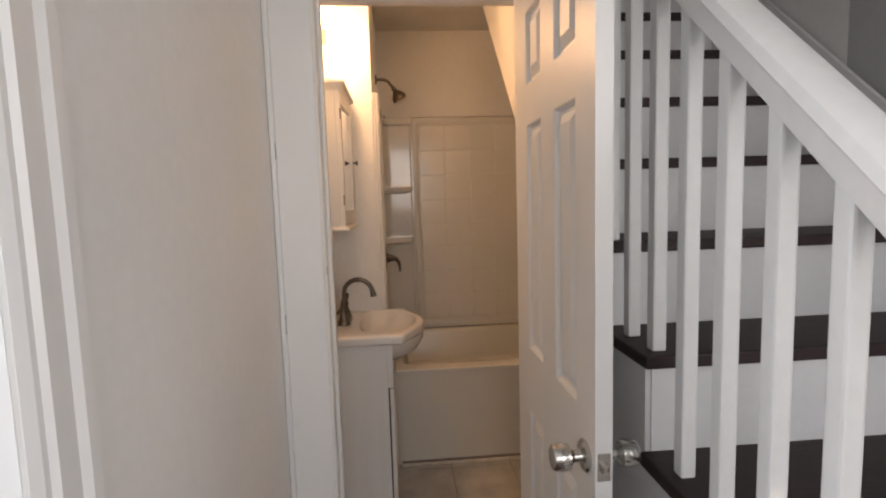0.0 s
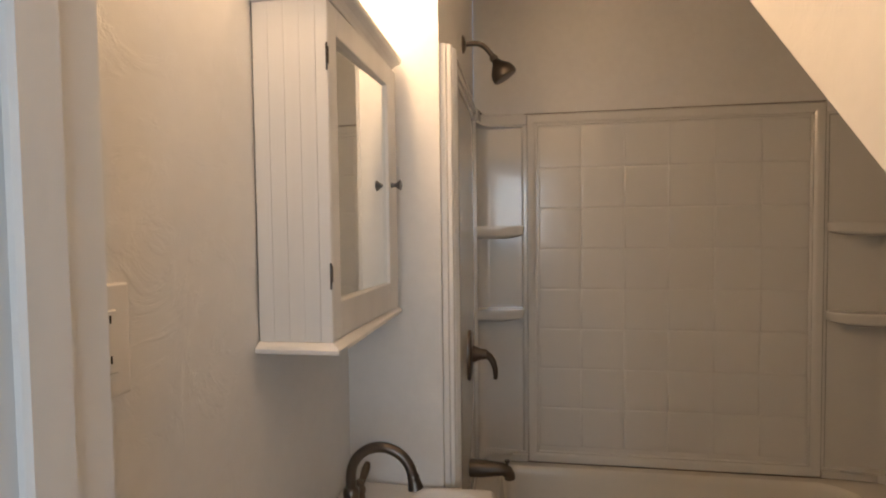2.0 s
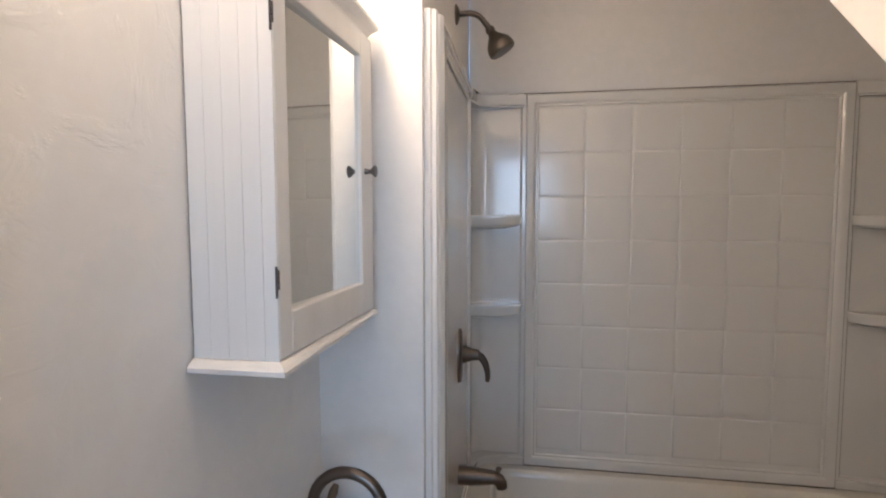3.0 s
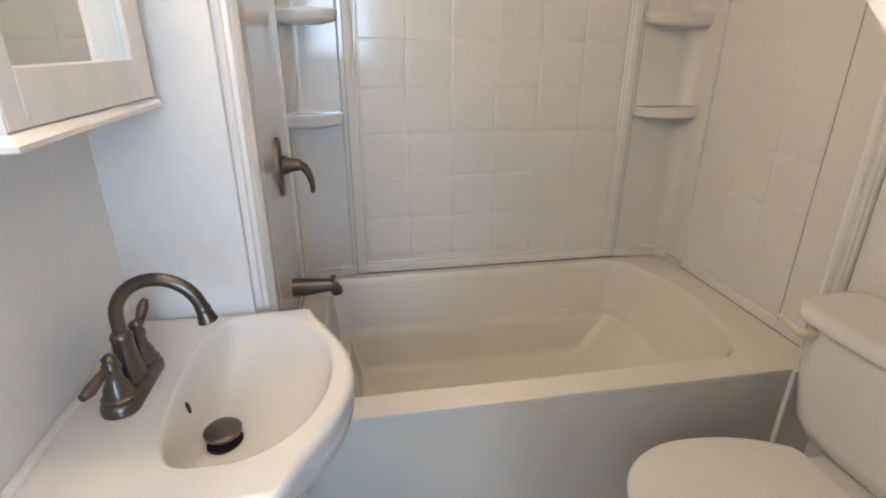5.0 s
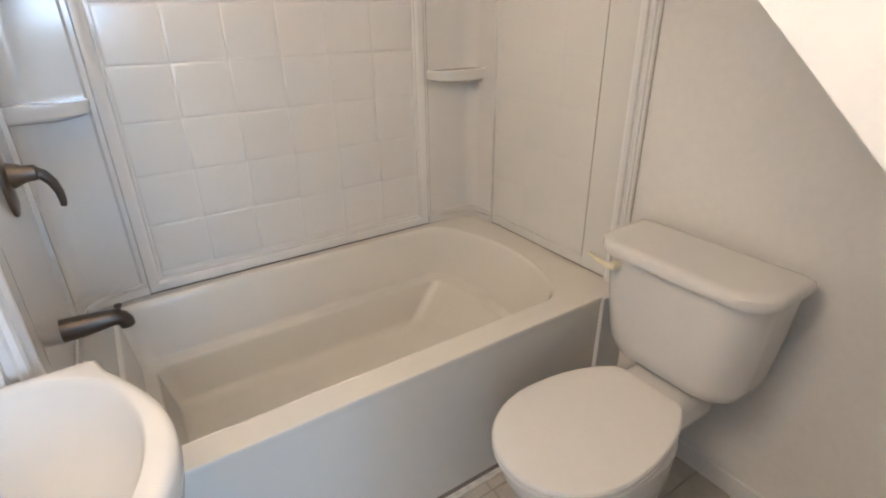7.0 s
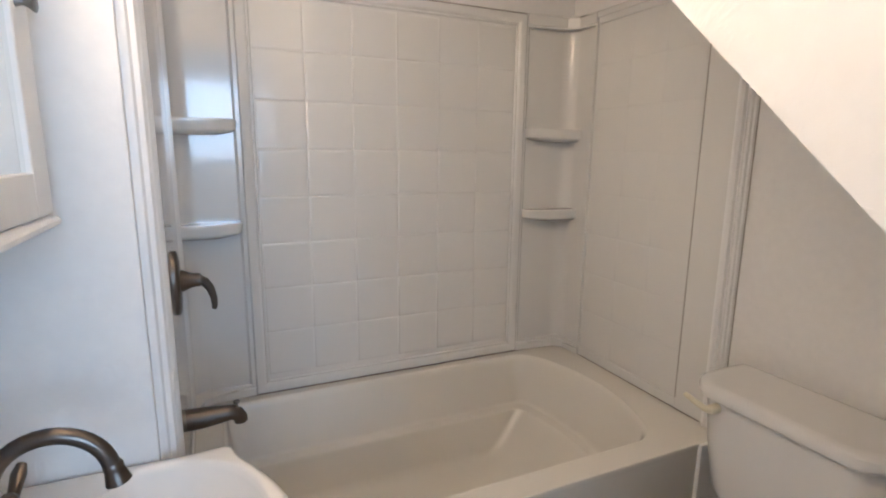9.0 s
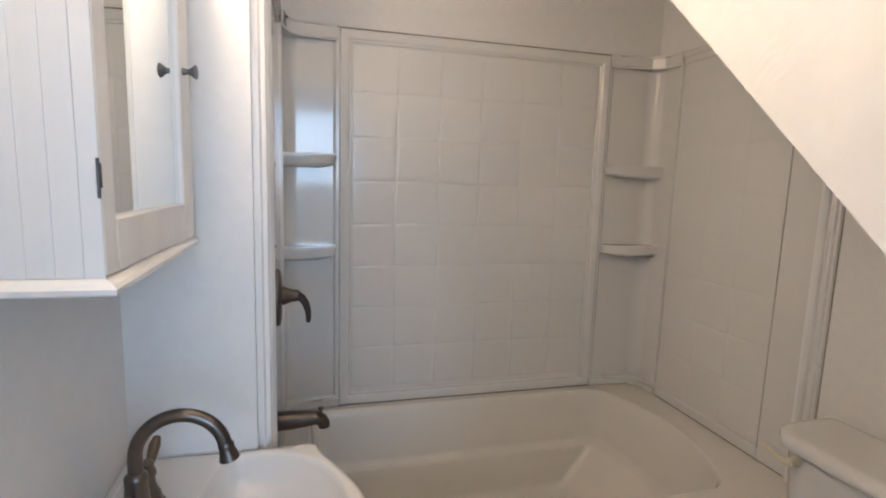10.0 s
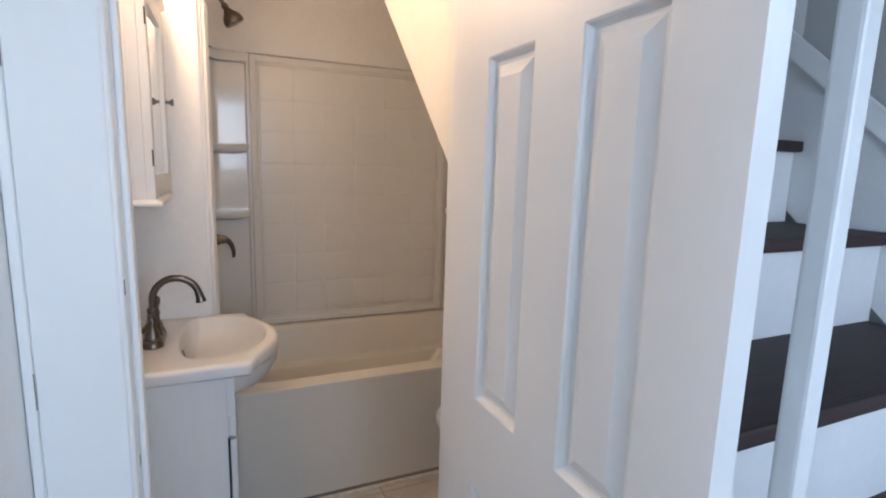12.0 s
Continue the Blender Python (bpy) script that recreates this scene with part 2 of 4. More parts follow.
# side of the stairs inside the bathroom, cut along the stair slope
zt = CEIL
yt = -1.585 + (zt - 1.335) / SLOPE
bm = bmesh.new()
prism(bm, [(Y_IN, slope_z(Y_IN)), (yt, zt), (Y_IN, zt)], "x", 0.63, 0.66)
structure(part("wall_stair_side", bm, PLASTER), "bright white plaster side of the stairs, cut on a slope")
bm = bmesh.new()
prism(bm, [(Y_IN, slope_z(Y_IN)), (yt, zt), (yt, zt + 0.02), (Y_IN, slope_z(Y_IN) + 0.02)], "x", 0.66, XR)
structure(part("soffit_stair", bm, SMOOTH), "sloping white underside of the stairs")
structure(part("wall_under_stair", B(0.66, XR, Y_OUT, Y_IN, 0, 1.17), SMOOTH), "plain white wall under the stairs")

structure(part("baseboard", B(XR - 0.010, XR, Y_IN, TY_FRONT - 0.002, 0, 0.07, 0.004, 2), TRIM), "low white baseboard below the toilet wall")

# ---- doorway ----
jamb = structure(thing("door_1", (0.2, Y_OUT, 0), "white six-panel bathroom door standing open into the hall", "door"))


def moulding(bm, x0, x1, y0, y1, z0, z1):
    return box(bm, x0, x1, y0, y1, z0, z1, 0.003, 1)


part("jamb", moulding(bmesh.new(), JL - 0.02, JL, Y_OUT - 0.012, Y_IN + 0.012, 0, HEAD + 0.02), TRIM, jamb)
part("jamb", moulding(bmesh.new(), JR, JR + 0.02, Y_OUT - 0.012, Y_IN + 0.012, 0, HEAD + 0.02), TRIM, jamb)
part("head_jamb", moulding(bmesh.new(), JL, JR, Y_OUT - 0.012, Y_IN + 0.012, HEAD, HEAD + 0.02), TRIM, jamb)
part("door_stop", moulding(bmesh.new(), JL, JL + 0.011, Y_OUT + 0.035, Y_OUT + 0.07, 0, HEAD), TRIM, jamb)
part("door_stop", moulding(bmesh.new(), JR - 0.011, JR, Y_OUT + 0.035, Y_OUT + 0.07, 0, HEAD), TRIM, jamb)
part("door_stop", moulding(bmesh.new(), JL + 0.011, JR - 0.011, Y_OUT + 0.035, Y_OUT + 0.07, HEAD - 0.011, HEAD), TRIM, jamb)
part("strike_plate", B(JL + 0.0002, JL + 0.0022, Y_OUT + 0.002, Y_OUT + 0.03, 0.835, 0.88, 0.0008, 1), TRIM, jamb, "small strike plate under white paint")
part("latch_hole", B(JL + 0.0022, JL + 0.0026, Y_OUT + 0.011, Y_OUT + 0.018, 0.848, 0.868), SEAM, jamb)
part("paint_chip", B(JL + 0.0002, JL + 0.0012, Y_OUT - 0.010, Y_OUT - 0.004, 1.165, 1.19), SEAM, jamb, "small dark chip in the paint")
part("paint_crack", B(-0.2385, -0.2370, Y_OUT - 0.0178, Y_OUT - 0.0160, 1.51, 1.56), SEAM, jamb, "thin dark crack in the paint")
part("paint_crack", B(-0.2385, -0.2370, Y_OUT - 0.0178, Y_OUT - 0.0160, 0.99, 1.05), SEAM, jamb, "thin dark crack in the paint")
# casing on the hall side
part("casing", moulding(bmesh.new(), -0.2375, JL - 0.006, Y_OUT - 0.018, Y_OUT, 0, HEAD + 0.1), TRIM, jamb)
part("casing_bead", B(HALL_X + 0.001, -0.2377, Y_OUT - 0.0195, Y_OUT, 0, HEAD + 0.1, 0.005, 3), TRIM, jamb)
part("casing", moulding(bmesh.new(), JR + 0.006, 0.618, Y_OUT - 0.018, Y_OUT, 0, HEAD + 0.1), TRIM, jamb)
part("casing", moulding(bmesh.new(), JL - 0.006, JR + 0.006, Y_OUT - 0.018, Y_OUT, HEAD + 0.006, HEAD + 0.1), TRIM, jamb)
# casing on the bathroom side
part("casing", moulding(bmesh.new(), XL + 0.001, JL - 0.006, Y_IN, Y_IN + 0.014, 0, HEAD + 0.09), TRIM, jamb)
part("casing", moulding(bmesh.new(), JL - 0.006, JR + 0.006, Y_IN, Y_IN + 0.014, HEAD + 0.006, HEAD + 0.09), TRIM, jamb)

# door leaf, standing square to the wall
DX0, DX1, DY0, DY1 = 0.47, 0.504, -2.52, -1.892
PY = ((-2.165, -2.025), (-2.415, -2.275))
PZ = ((0.24, 0.772), (0.952, 1.576), (1.682, 1.87))
leaf = new("leaf")
leaf.parent = jamb
bm = bmesh.new()
ys = [DY0, PY[1][0], PY[1][1], PY[0][0], PY[0][1], DY1]
zs = [0.012, PZ[0][0], PZ[0][1], PZ[1][0], PZ[1][1], PZ[2][0], PZ[2][1], HEAD - 0.004]
for i in (0, 2, 4):
    box(bm, DX0, DX1, ys[i], ys[i + 1], zs[0], zs[-1])
for i in (1, 3):
    for k in (0, 2, 4, 6):
        box(bm, DX0, DX1, ys[i], ys[i + 1], zs[k], zs[k + 1])
part("stiles_and_rails", bm, DOORPAINT, leaf)


def door_panel(y0, y1, z0, z1):
    bm = bmesh.new()
    for s, x in ((-1, DX0), (1, DX1)):
        loops = []
        for inset, depth in ((0.0, 0.0), (0.003, 0.002), (0.007, 0.010), (0.010, 0.0125), (0.017, 0.0125), (0.035, 0.004), (0.039, 0.002)):
            xx = x - s * depth
            loops.append([(xx, y0 + inset, z0 + inset), (xx, y1 - inset, z0 + inset), (xx, y1 - inset, z1 - inset), (xx, y0 + inset, z1 - inset)])
        loft(bm, loops, cap1=True)
    return bm


for (py0, py1) in PY:
    for (pz0, pz1) in PZ:
        part("panel", door_panel(py0, py1, pz0, pz1), DOORPAINT, leaf)
knob_z, knob_y = 0.862, -2.47
prof = [(0, 0.032), (0.004, 0.033), (0.009, 0.028), (0.012, 0.014), (0.026, 0.0125), (0.031, 0.018), (0.036, 0.0255), (0.05, 0.0275), (0.066, 0.0255), (0.07, 0.022), (0.0705, 0.01)]
part("door_handle", lathe(bmesh.new(), (DX0, knob_y, knob_z), (-1, 0, 0), prof), CHROME, leaf, "worn nickel door knob", smooth=True)
part("door_handle", lathe(bmesh.new(), (DX1, knob_y, knob_z), (1, 0, 0), prof), CHROME, leaf, "worn nickel door knob", smooth=True)
part("latch_plate", B(DX0 + 0.004, DX1 - 0.004, DY0 - 0.0015, DY0 + 0.001, knob_z - 0.028, knob_z + 0.028, 0.0008, 1), CHROME, leaf)
part("latch_bolt", B(DX0 + 0.01, DX1 - 0.01, DY0 - 0.009, DY0, knob_z - 0.009, knob_z + 0.009, 0.003, 2), CHROME, leaf)
for hz in (0.25, 1.0, 1.75):
    bm = tube(bmesh.new(), [(DX1 + 0.004, DY1 + 0.006, hz - 0.045), (DX1 + 0.004, DY1 + 0.006, hz + 0.045)], 0.006, 10)
    part("hinge", bm, TRIM, leaf)
put_under(jamb)

# ---- hall ----
structure(part("wall_hall_west_north", B(HALL_X - 0.12, HALL_X, -2.925, Y_OUT, 0, CEIL), SMOOTH), "smooth grey-white hall wall beside the doorway")
structure(part("wall_hall_west_south", B(HALL_X - 0.12, HALL_X, HALL_Y, -3.82, 0, CEIL), SMOOTH), "smooth hall wall")
structure(part("wall_hall_west_head", B(HALL_X - 0.12, HALL_X, -3.82, -2.925, 2.03, CEIL), SMOOTH), "hall wall above the side opening")
ceil_h = structure(part("ceiling_hall", B(-1.75, 0.62, HALL_Y - 0.12, Y_OUT, CEIL, CEIL + 0.1), CEILING), "flat white hall ceiling")
dw = structure(thing("door_2", (HALL_X, -3.3, 0), "white cased opening from the hall to the next room", "doorway"))


def casing_profile(y, side):
    """Outline of a casing lying on the hall's west wall; side is away from the opening."""
    w = [(0, 0.006), (0.012, 0.012), (0.02, 0.012), (0.026, 0.018), (0.06, 0.016), (0.07, 0.022), (0.088, 0.022), (0.09, 0.0)]
    return [(HALL_X, y)] + [(HALL_X + d, y + side * a) for a, d in w]


for y, side in ((-2.925, 1), (-3.82, -1)):
    bm = bmesh.new()
    prism(bm, casing_profile(y, side), "z", 0, 2.03)
    part("casing", bm, TRIM, dw)
part("casing", B(HALL_X, HALL_X + 0.02, -3.91, -2.835, 2.03, 2.12, 0.003, 1), TRIM, dw)
part("jamb", B(HALL_X - 0.13, HALL_X, -2.86, -2.9252, 0, 2.03, 0.002, 1), TRIM, dw)
part("jamb", B(HALL_X - 0.13, HALL_X, -3.818, -3.80, 0, 2.03, 0.002, 1), TRIM, dw)
put_under(dw)
# side room seen through the opening, and the far ends that close the place
structure(part("wall_side_room_north", B(-1.75, HALL_X - 0.12, -2.4, -2.28, 0, CEIL), SMOOTH), "plain wall of the next room")
structure(part("wall_side_room_south", B(-1.75, HALL_X - 0.12, -4.5, -4.38, 0, CEIL), SMOOTH), "plain wall of the next room")
# the opening in this wall is made up for the side fill lamp
bm = bmesh.new()
box(bm, -1.77, -1.65, -4.5, -3.8, 0, CEIL)
box(bm, -1.77, -1.65, -3.0, -2.28, 0, CEIL)
box(bm, -1.77, -1.65, -3.8, -3.0, 0, 0.9)
box(bm, -1.77, -1.65, -3.8, -3.0, 2.1, CEIL)
structure(part("wall_side_room_west", bm, SMOOTH), "plain unseen wall with an opening added for the side fill lamp")
x0, x1, zz0, zz1 = WINDOW_S
bm = bmesh.new()
box(bm, HALL_X - 0.12, x0, HALL_Y - 0.12, HALL_Y, 0, CEIL)
# second opening, added for the unseen fill lamp at the stair foot
sx0, sx1, sz0, sz1 = FILL_SS
box(bm, x1, sx0, HALL_Y - 0.12, HALL_Y, 0, 4.4)
box(bm, sx1, XR + 0.12, HALL_Y - 0.12, HALL_Y, 0, 4.4)
box(bm, sx0, sx1, HALL_Y - 0.12, HALL_Y, 0, sz0)
box(bm, sx0, sx1, HALL_Y - 0.12, HALL_Y, sz1, 4.4)
box(bm, x0, x1, HALL_Y - 0.12, HALL_Y, 0, zz0)
box(bm, x0, x1, HALL_Y - 0.12, HALL_Y, zz1, CEIL)
structure(part("wall_hall_south", bm, SMOOTH), "plain white wall at the end of the hall")

# ---- stairs ----
RISE, RUN, STEP0 = 0.225, 0.24, -0.089
SX0, SX1 = 0.627, XR - 0.019


def front(k):
    return -2.405 + RUN * (k - 5)


stairs = structure(thing("stairs", (1.0, -2.8, 0), "straight staircase with dark stained treads and white risers", "stairs"))
for k in range(1, 16):
    y, z = front(k), STEP0 + RISE * k
    part("riser", B(0.652, SX1, y + 0.025, y + 0.043, max(z - RISE, -0.01), z - 0.03), RISERMAT, stairs)
    left = SX0 if y + RUN < Y_OUT - 0.02 else 0.664
    part("tread", B(left, SX1, y, y + RUN + 0.03, z - 0.03, z, 0.006, 2), TREADMAT, stairs, "dark brown stained wooden tread")
bm = bmesh.new()
kk = [k for k in range(1, 17) if front(k) + 0.03 < Y_OUT]
pts = [(Y_OUT - 0.001, 0)] + [(front(1) + 0.03, 0)]
for k in kk:
    pts += [(front(k) + 0.03, STEP0 + RISE * k - 0.032), (min(front(k + 1) + 0.03, Y_OUT - 0.001), STEP0 + RISE * k - 0.032)]
prism(bm, pts, "x", 0.64, 0.652)
part("side_panel", bm, RISERMAT, stairs)
put_under(stairs)

RAIL_X = 0.672


def rail_z(y):
    return 1.504 + 0.9375 * (y + 2.72)


bal = thing("stair_banister", (RAIL_X, -2.8, 0), "white painted wooden banister with square balusters on the stair treads", "banister")
bm = bmesh.new()
outline = [(-0.028, 0.0), (0.028, 0.0), (0.032, 0.02), (0.034, 0.06), (0.04, 0.075), (0.036, 0.105), (0.018, 0.118), (-0.018, 0.118), (-0.036, 0.105), (-0.04, 0.075), (-0.034, 0.06), (-0.032, 0.02)]
loops = []
for y in (front(1) - 0.05, Y_OUT - 0.004):
    loops.append([(RAIL_X + px, y - 0.0, rail_z(y) + pz * 0.74) for px, pz in outline])
loft(bm, loops, cap0=True, cap1=True)
part("handrail", bm, RAILMAT, bal, smooth=True)
for k in range(1, 8):
    for j in (0, 1):
        y = front(k) + 0.045 + j * RUN / 2
        if y > Y_OUT - 0.03:
            continue
        bm = B(RAIL_X - 0.0155, RAIL_X + 0.0155, y - 0.0155, y + 0.0155, STEP0 + RISE * k, rail_z(y) + 0.02, 0.005, 2)
        part("baluster", bm, RAILMAT, bal)
y = front(1) - 0.05
bm = B(RAIL_X - 0.045, RAIL_X + 0.045, y - 0.09, y, -0.01, rail_z(y) + 0.22, 0.006, 2)
part("newel_post", bm, RAILMAT, bal)
put_under(bal)


def skirt_z(y):
    return 1.74 + 0.93 * (y + 1.871)


sk = structure(thing("skirt_board", (XR, -2.2, 1.4), "white painted skirt board with a cap along the stair wall", "skirting"))
bm = bmesh.new()
prism(bm, [(-3.4, skirt_z(-3.4) - 0.42), (-3.4, skirt_z(-3.4) - 0.02), (0.3, skirt_z(0.3) - 0.02), (0.3, skirt_z(0.3) - 0.42)], "x", XR - 0.018, XR - 0.001)
part("board", bm, RISERMAT, sk)
bm = bmesh.new()
prism(bm, [(-3.4, skirt_z(-3.4) - 0.035), (-3.4, skirt_z(-3.4) + 0.035), (0.3, skirt_z(0.3) + 0.035), (0.3, skirt_z(0.3) - 0.035)], "x", XR - 0.034, XR - 0.018)
part("cap", bm, TRIM, sk)
put_under(sk)
# stair well
# stair well; the east opening is added to let the fill lamp in
ey0, ey1, ez0, ez1 = FILL_E
bm = bmesh.new()
box(bm, XR, XR + 0.12, HALL_Y, ey0, 0, 4.4)
box(bm, XR, XR + 0.12, ey1, Y_OUT, 0, 4.4)
box(bm, XR, XR + 0.12, ey0, ey1, 0, ez0)
box(bm, XR, XR + 0.12, ey0, ey1, ez1, 4.4)
structure(part("wall_stair_east", bm, STAIRWALL), "grey wall beside the stairs")
structure(part("wall_stair_upper_west", B(0.5, 0.62, HALL_Y, 1.5, CEIL + 0.1, 4.4), STAIRWALL), "grey wall above the hall beside the stairs")
structure(part("wall_stair_upper_east", B(XR, XR + 0.12, 0.13, 1.5, 2.2, 4.4), STAIRWALL), "grey wall beside the upper stairs")
structure(part("wall_stair_north", B(0.5, XR + 0.12, 1.5, 1.62, 2.2, 4.4), STAIRWALL), "grey wall at the head of the stairs")
structure(part("ceiling_stair", B(0.5, XR + 0.12, HALL_Y, 1.62, 4.4, 4.5), CEILING), "white ceiling above the stairs")
structure(part("floor_upper_landing", B(0.62, XR, front(16), 1.5, STEP0 + 15 * RISE - 0.1, STEP0 + 15 * RISE - 0.035), TREADMAT), "dark wooden landing at the head of the stairs")

# ---- tub ----
RIM = 0.51
TX0, TX1, TY0, TY1 = 0.004, XR - 0.004, -0.872, 0.008
tub = thing("bathtub", (0.77, -0.43, 0), "glossy off-white alcove bathtub against the moulded surround", "bathtub")


def tub_loop(x0, x1, y0, y1, r, z, bulge=0.0):
    """A rounded outline whose far end swells outwards between its corners."""
    pts = round_rect(x0, x1, y0, y1, r, z)
    ya, yb = pts[-1][1], pts[0][1]
    for i in range(1, 12):
        u = i / 12
        pts.append((x1, ya + (yb - ya) * u, z))
    ym, half, xm = (y0 + y1) / 2, (y1 - y0) / 2, x1 - 0.16
    return [(x + bulge * max(0.0, 1 - ((y - ym) / half) ** 2) * min(1.0, max(0.0, (x - xm) / 0.16)), y, z) for x, y, z in pts]


bm = bmesh.new()
rows = [tub_loop(*row) for row in (
    (TX0, TX1, TY0 + 0.012, TY1, 0.006, 0.0),
    (TX0, TX1, TY0 + 0.012, TY1, 0.006, 0.016),
    (TX0, TX1, TY0 + 0.006, TY1, 0.006, 0.021),
    (TX0, TX1, TY0 + 0.003, TY1, 0.006, RIM - 0.03),
    (TX0, TX1, TY0 + 0.001, TY1, 0.006, RIM - 0.018),
    (TX0, TX1, TY0, TY1, 0.006, RIM - 0.006),
    (TX0 + 0.001, TX1, TY0 + 0.002, TY1, 0.006, RIM - 0.002),
    (TX0 + 0.001, TX1, TY0 + 0.007, TY1, 0.006, RIM),
    (0.095, 1.318, -0.795, -0.056, 0.06, RIM - 0.001, 0.105),
    (0.098, 1.313, -0.792, -0.060, 0.06, RIM + 0.001, 0.104),
    (0.103, 1.307, -0.788, -0.066, 0.058, RIM - 0.003, 0.102),
    (0.108, 1.302, -0.784, -0.072, 0.057, RIM - 0.012, 0.100),
    (0.110, 1.300, -0.783, -0.075, 0.057, RIM - 0.024, 0.100),
    (0.131, 1.276, -0.770, -0.112, 0.05, 0.328, 0.055),
    (0.133, 1.273, -0.768, -0.115, 0.05, 0.320, 0.053),
    (0.138, 1.268, -0.764, -0.121, 0.05, 0.315, 0.052),
    (0.163, 1.243, -0.739, -0.147, 0.035, 0.311, 0.05),
    (0.168, 1.238, -0.734, -0.152, 0.03, 0.306, 0.048),
    (0.171, 1.234, -0.731, -0.155, 0.028, 0.296, 0.046),
    (0.20, 1.135, -0.712, -0.182, 0.035, 0.185, 0.02),
    (0.21, 1.115, -0.702, -0.192, 0.04, 0.168, 0.015),
    (0.23, 1.085, -0.68, -0.215, 0.04, 0.156, 0.01),
    (0.28, 1.02, -0.60, -0.29, 0.05, 0.148, 0.0),
)]
loft(bm, rows, cap0=True, cap1=True)
part("tub_shell", bm, TUBMAT, tub, smooth=True)
part("tub_drain", lathe(bmesh.new(), (0.34, -0.44, 0.145), (0, 0, 1), [(0, 0.032), (0.003, 0.03), (0.004, 0.02), (0.003, 0.005)]), NICKEL, tub, "bronze-toned drain", smooth=True)
put_under(tub)
filler = thing("filler_board", (1.48, TY0, 0), "white painted filler board between the tub's apron and the wall", "board")
part("board", B(1.42, XR - 0.001, TY0 - 0.010, TY0 + 0.0115, 0.0095, RIM - 0.004, 0.002, 1), TRIM, filler)
put_under(filler)
strip = thing("floor_caulk_strip", (0.7, TY0, 0), "white sealing strip along the foot of the tub on the floor", "strip")
part("strip", B(0.08, XR - 0.005, TY0 - 0.016, TY0 + 0.0115, 0.0005, 0.009, 0.003, 2), CAULK, strip)
part("seam", B(0.08, XR - 0.005, TY0 + 0.001, TY0 + 0.0118, 0.009, 0.016), SEAM, strip, "dark gap under the tub's apron")
put_under(strip)

# ---- tub surround ----
TOP = 1.91
sur = thing("tub_surround", (0.75, -0.0, RIM), "glossy white moulded tub surround with square tile relief and corner shelves", "shower surround")
PX0, PX1 = 0.212, 1.295


def frame_strip(bm, x0, x1, z0, z1, w, y, d):
    """Four raised strips round a rectangle on the back wall."""
    loops = []
    for g, h in ((0.0, 0.0), (0.001, d * 0.7), (0.005, d), (w * 0.55, d * 0.92), (w * 0.72, d * 0.55), (w * 0.8, d * 0.3), (w * 0.86, d * 0.5), (w * 0.94, d * 0.5), (w, 0.0)):
        loops.append([(x0 + g, y - h, z0 + g), (x1 - g, y - h, z0 + g), (x1 - g, y - h, z1 - g), (x0 + g, y - h, z1 - g)])
    return loft(bm, loops)


part("back_panel", B(PX0, PX1, -0.012, 0.01, RIM + 0.0012, TOP - 0.01), FIBRE, sur)
bm = frame_strip(bmesh.new(), PX0, PX1, RIM + 0.0014, TOP, 0.046, -0.012, 0.014)
part("panel_frame", bm, FIBRE, sur, smooth=True)
TS = 0.1645
tile_x0, tile_z0 = PX0 + 0.048, RIM + 0.066
tile_wx, tile_wz = (PX1 - PX0 - 0.096) / 6, (TOP - RIM - 0.118) / 8


def tile_mesh(w, h, d=0.0026):
    loops = []
    for g, e in ((0.0, 0.0), (0.001, 0.3), (0.0025, 0.72), (0.0045, 0.94), (0.008, 1.0), (0.016, 1.02)):
        gx, gz, y = 0.0004 + g, 0.001 + g, -d * e
        loops.append([(-w / 2 + gx, y, -h / 2 + gz), (w / 2 - gx, y, -h / 2 + gz), (w / 2 - gx, y, h / 2 - gz), (-w / 2 + gx, y, h / 2 - gz)])
    bm = loft(bmesh.new(), loops, cap1=True)
    for f in bm.faces:
        f.smooth = True
    me = bpy.data.meshes.new("tile")
    bm.to_mesh(me)
    bm.free()
    me.materials.append(FIBRE_TILE)
    return me


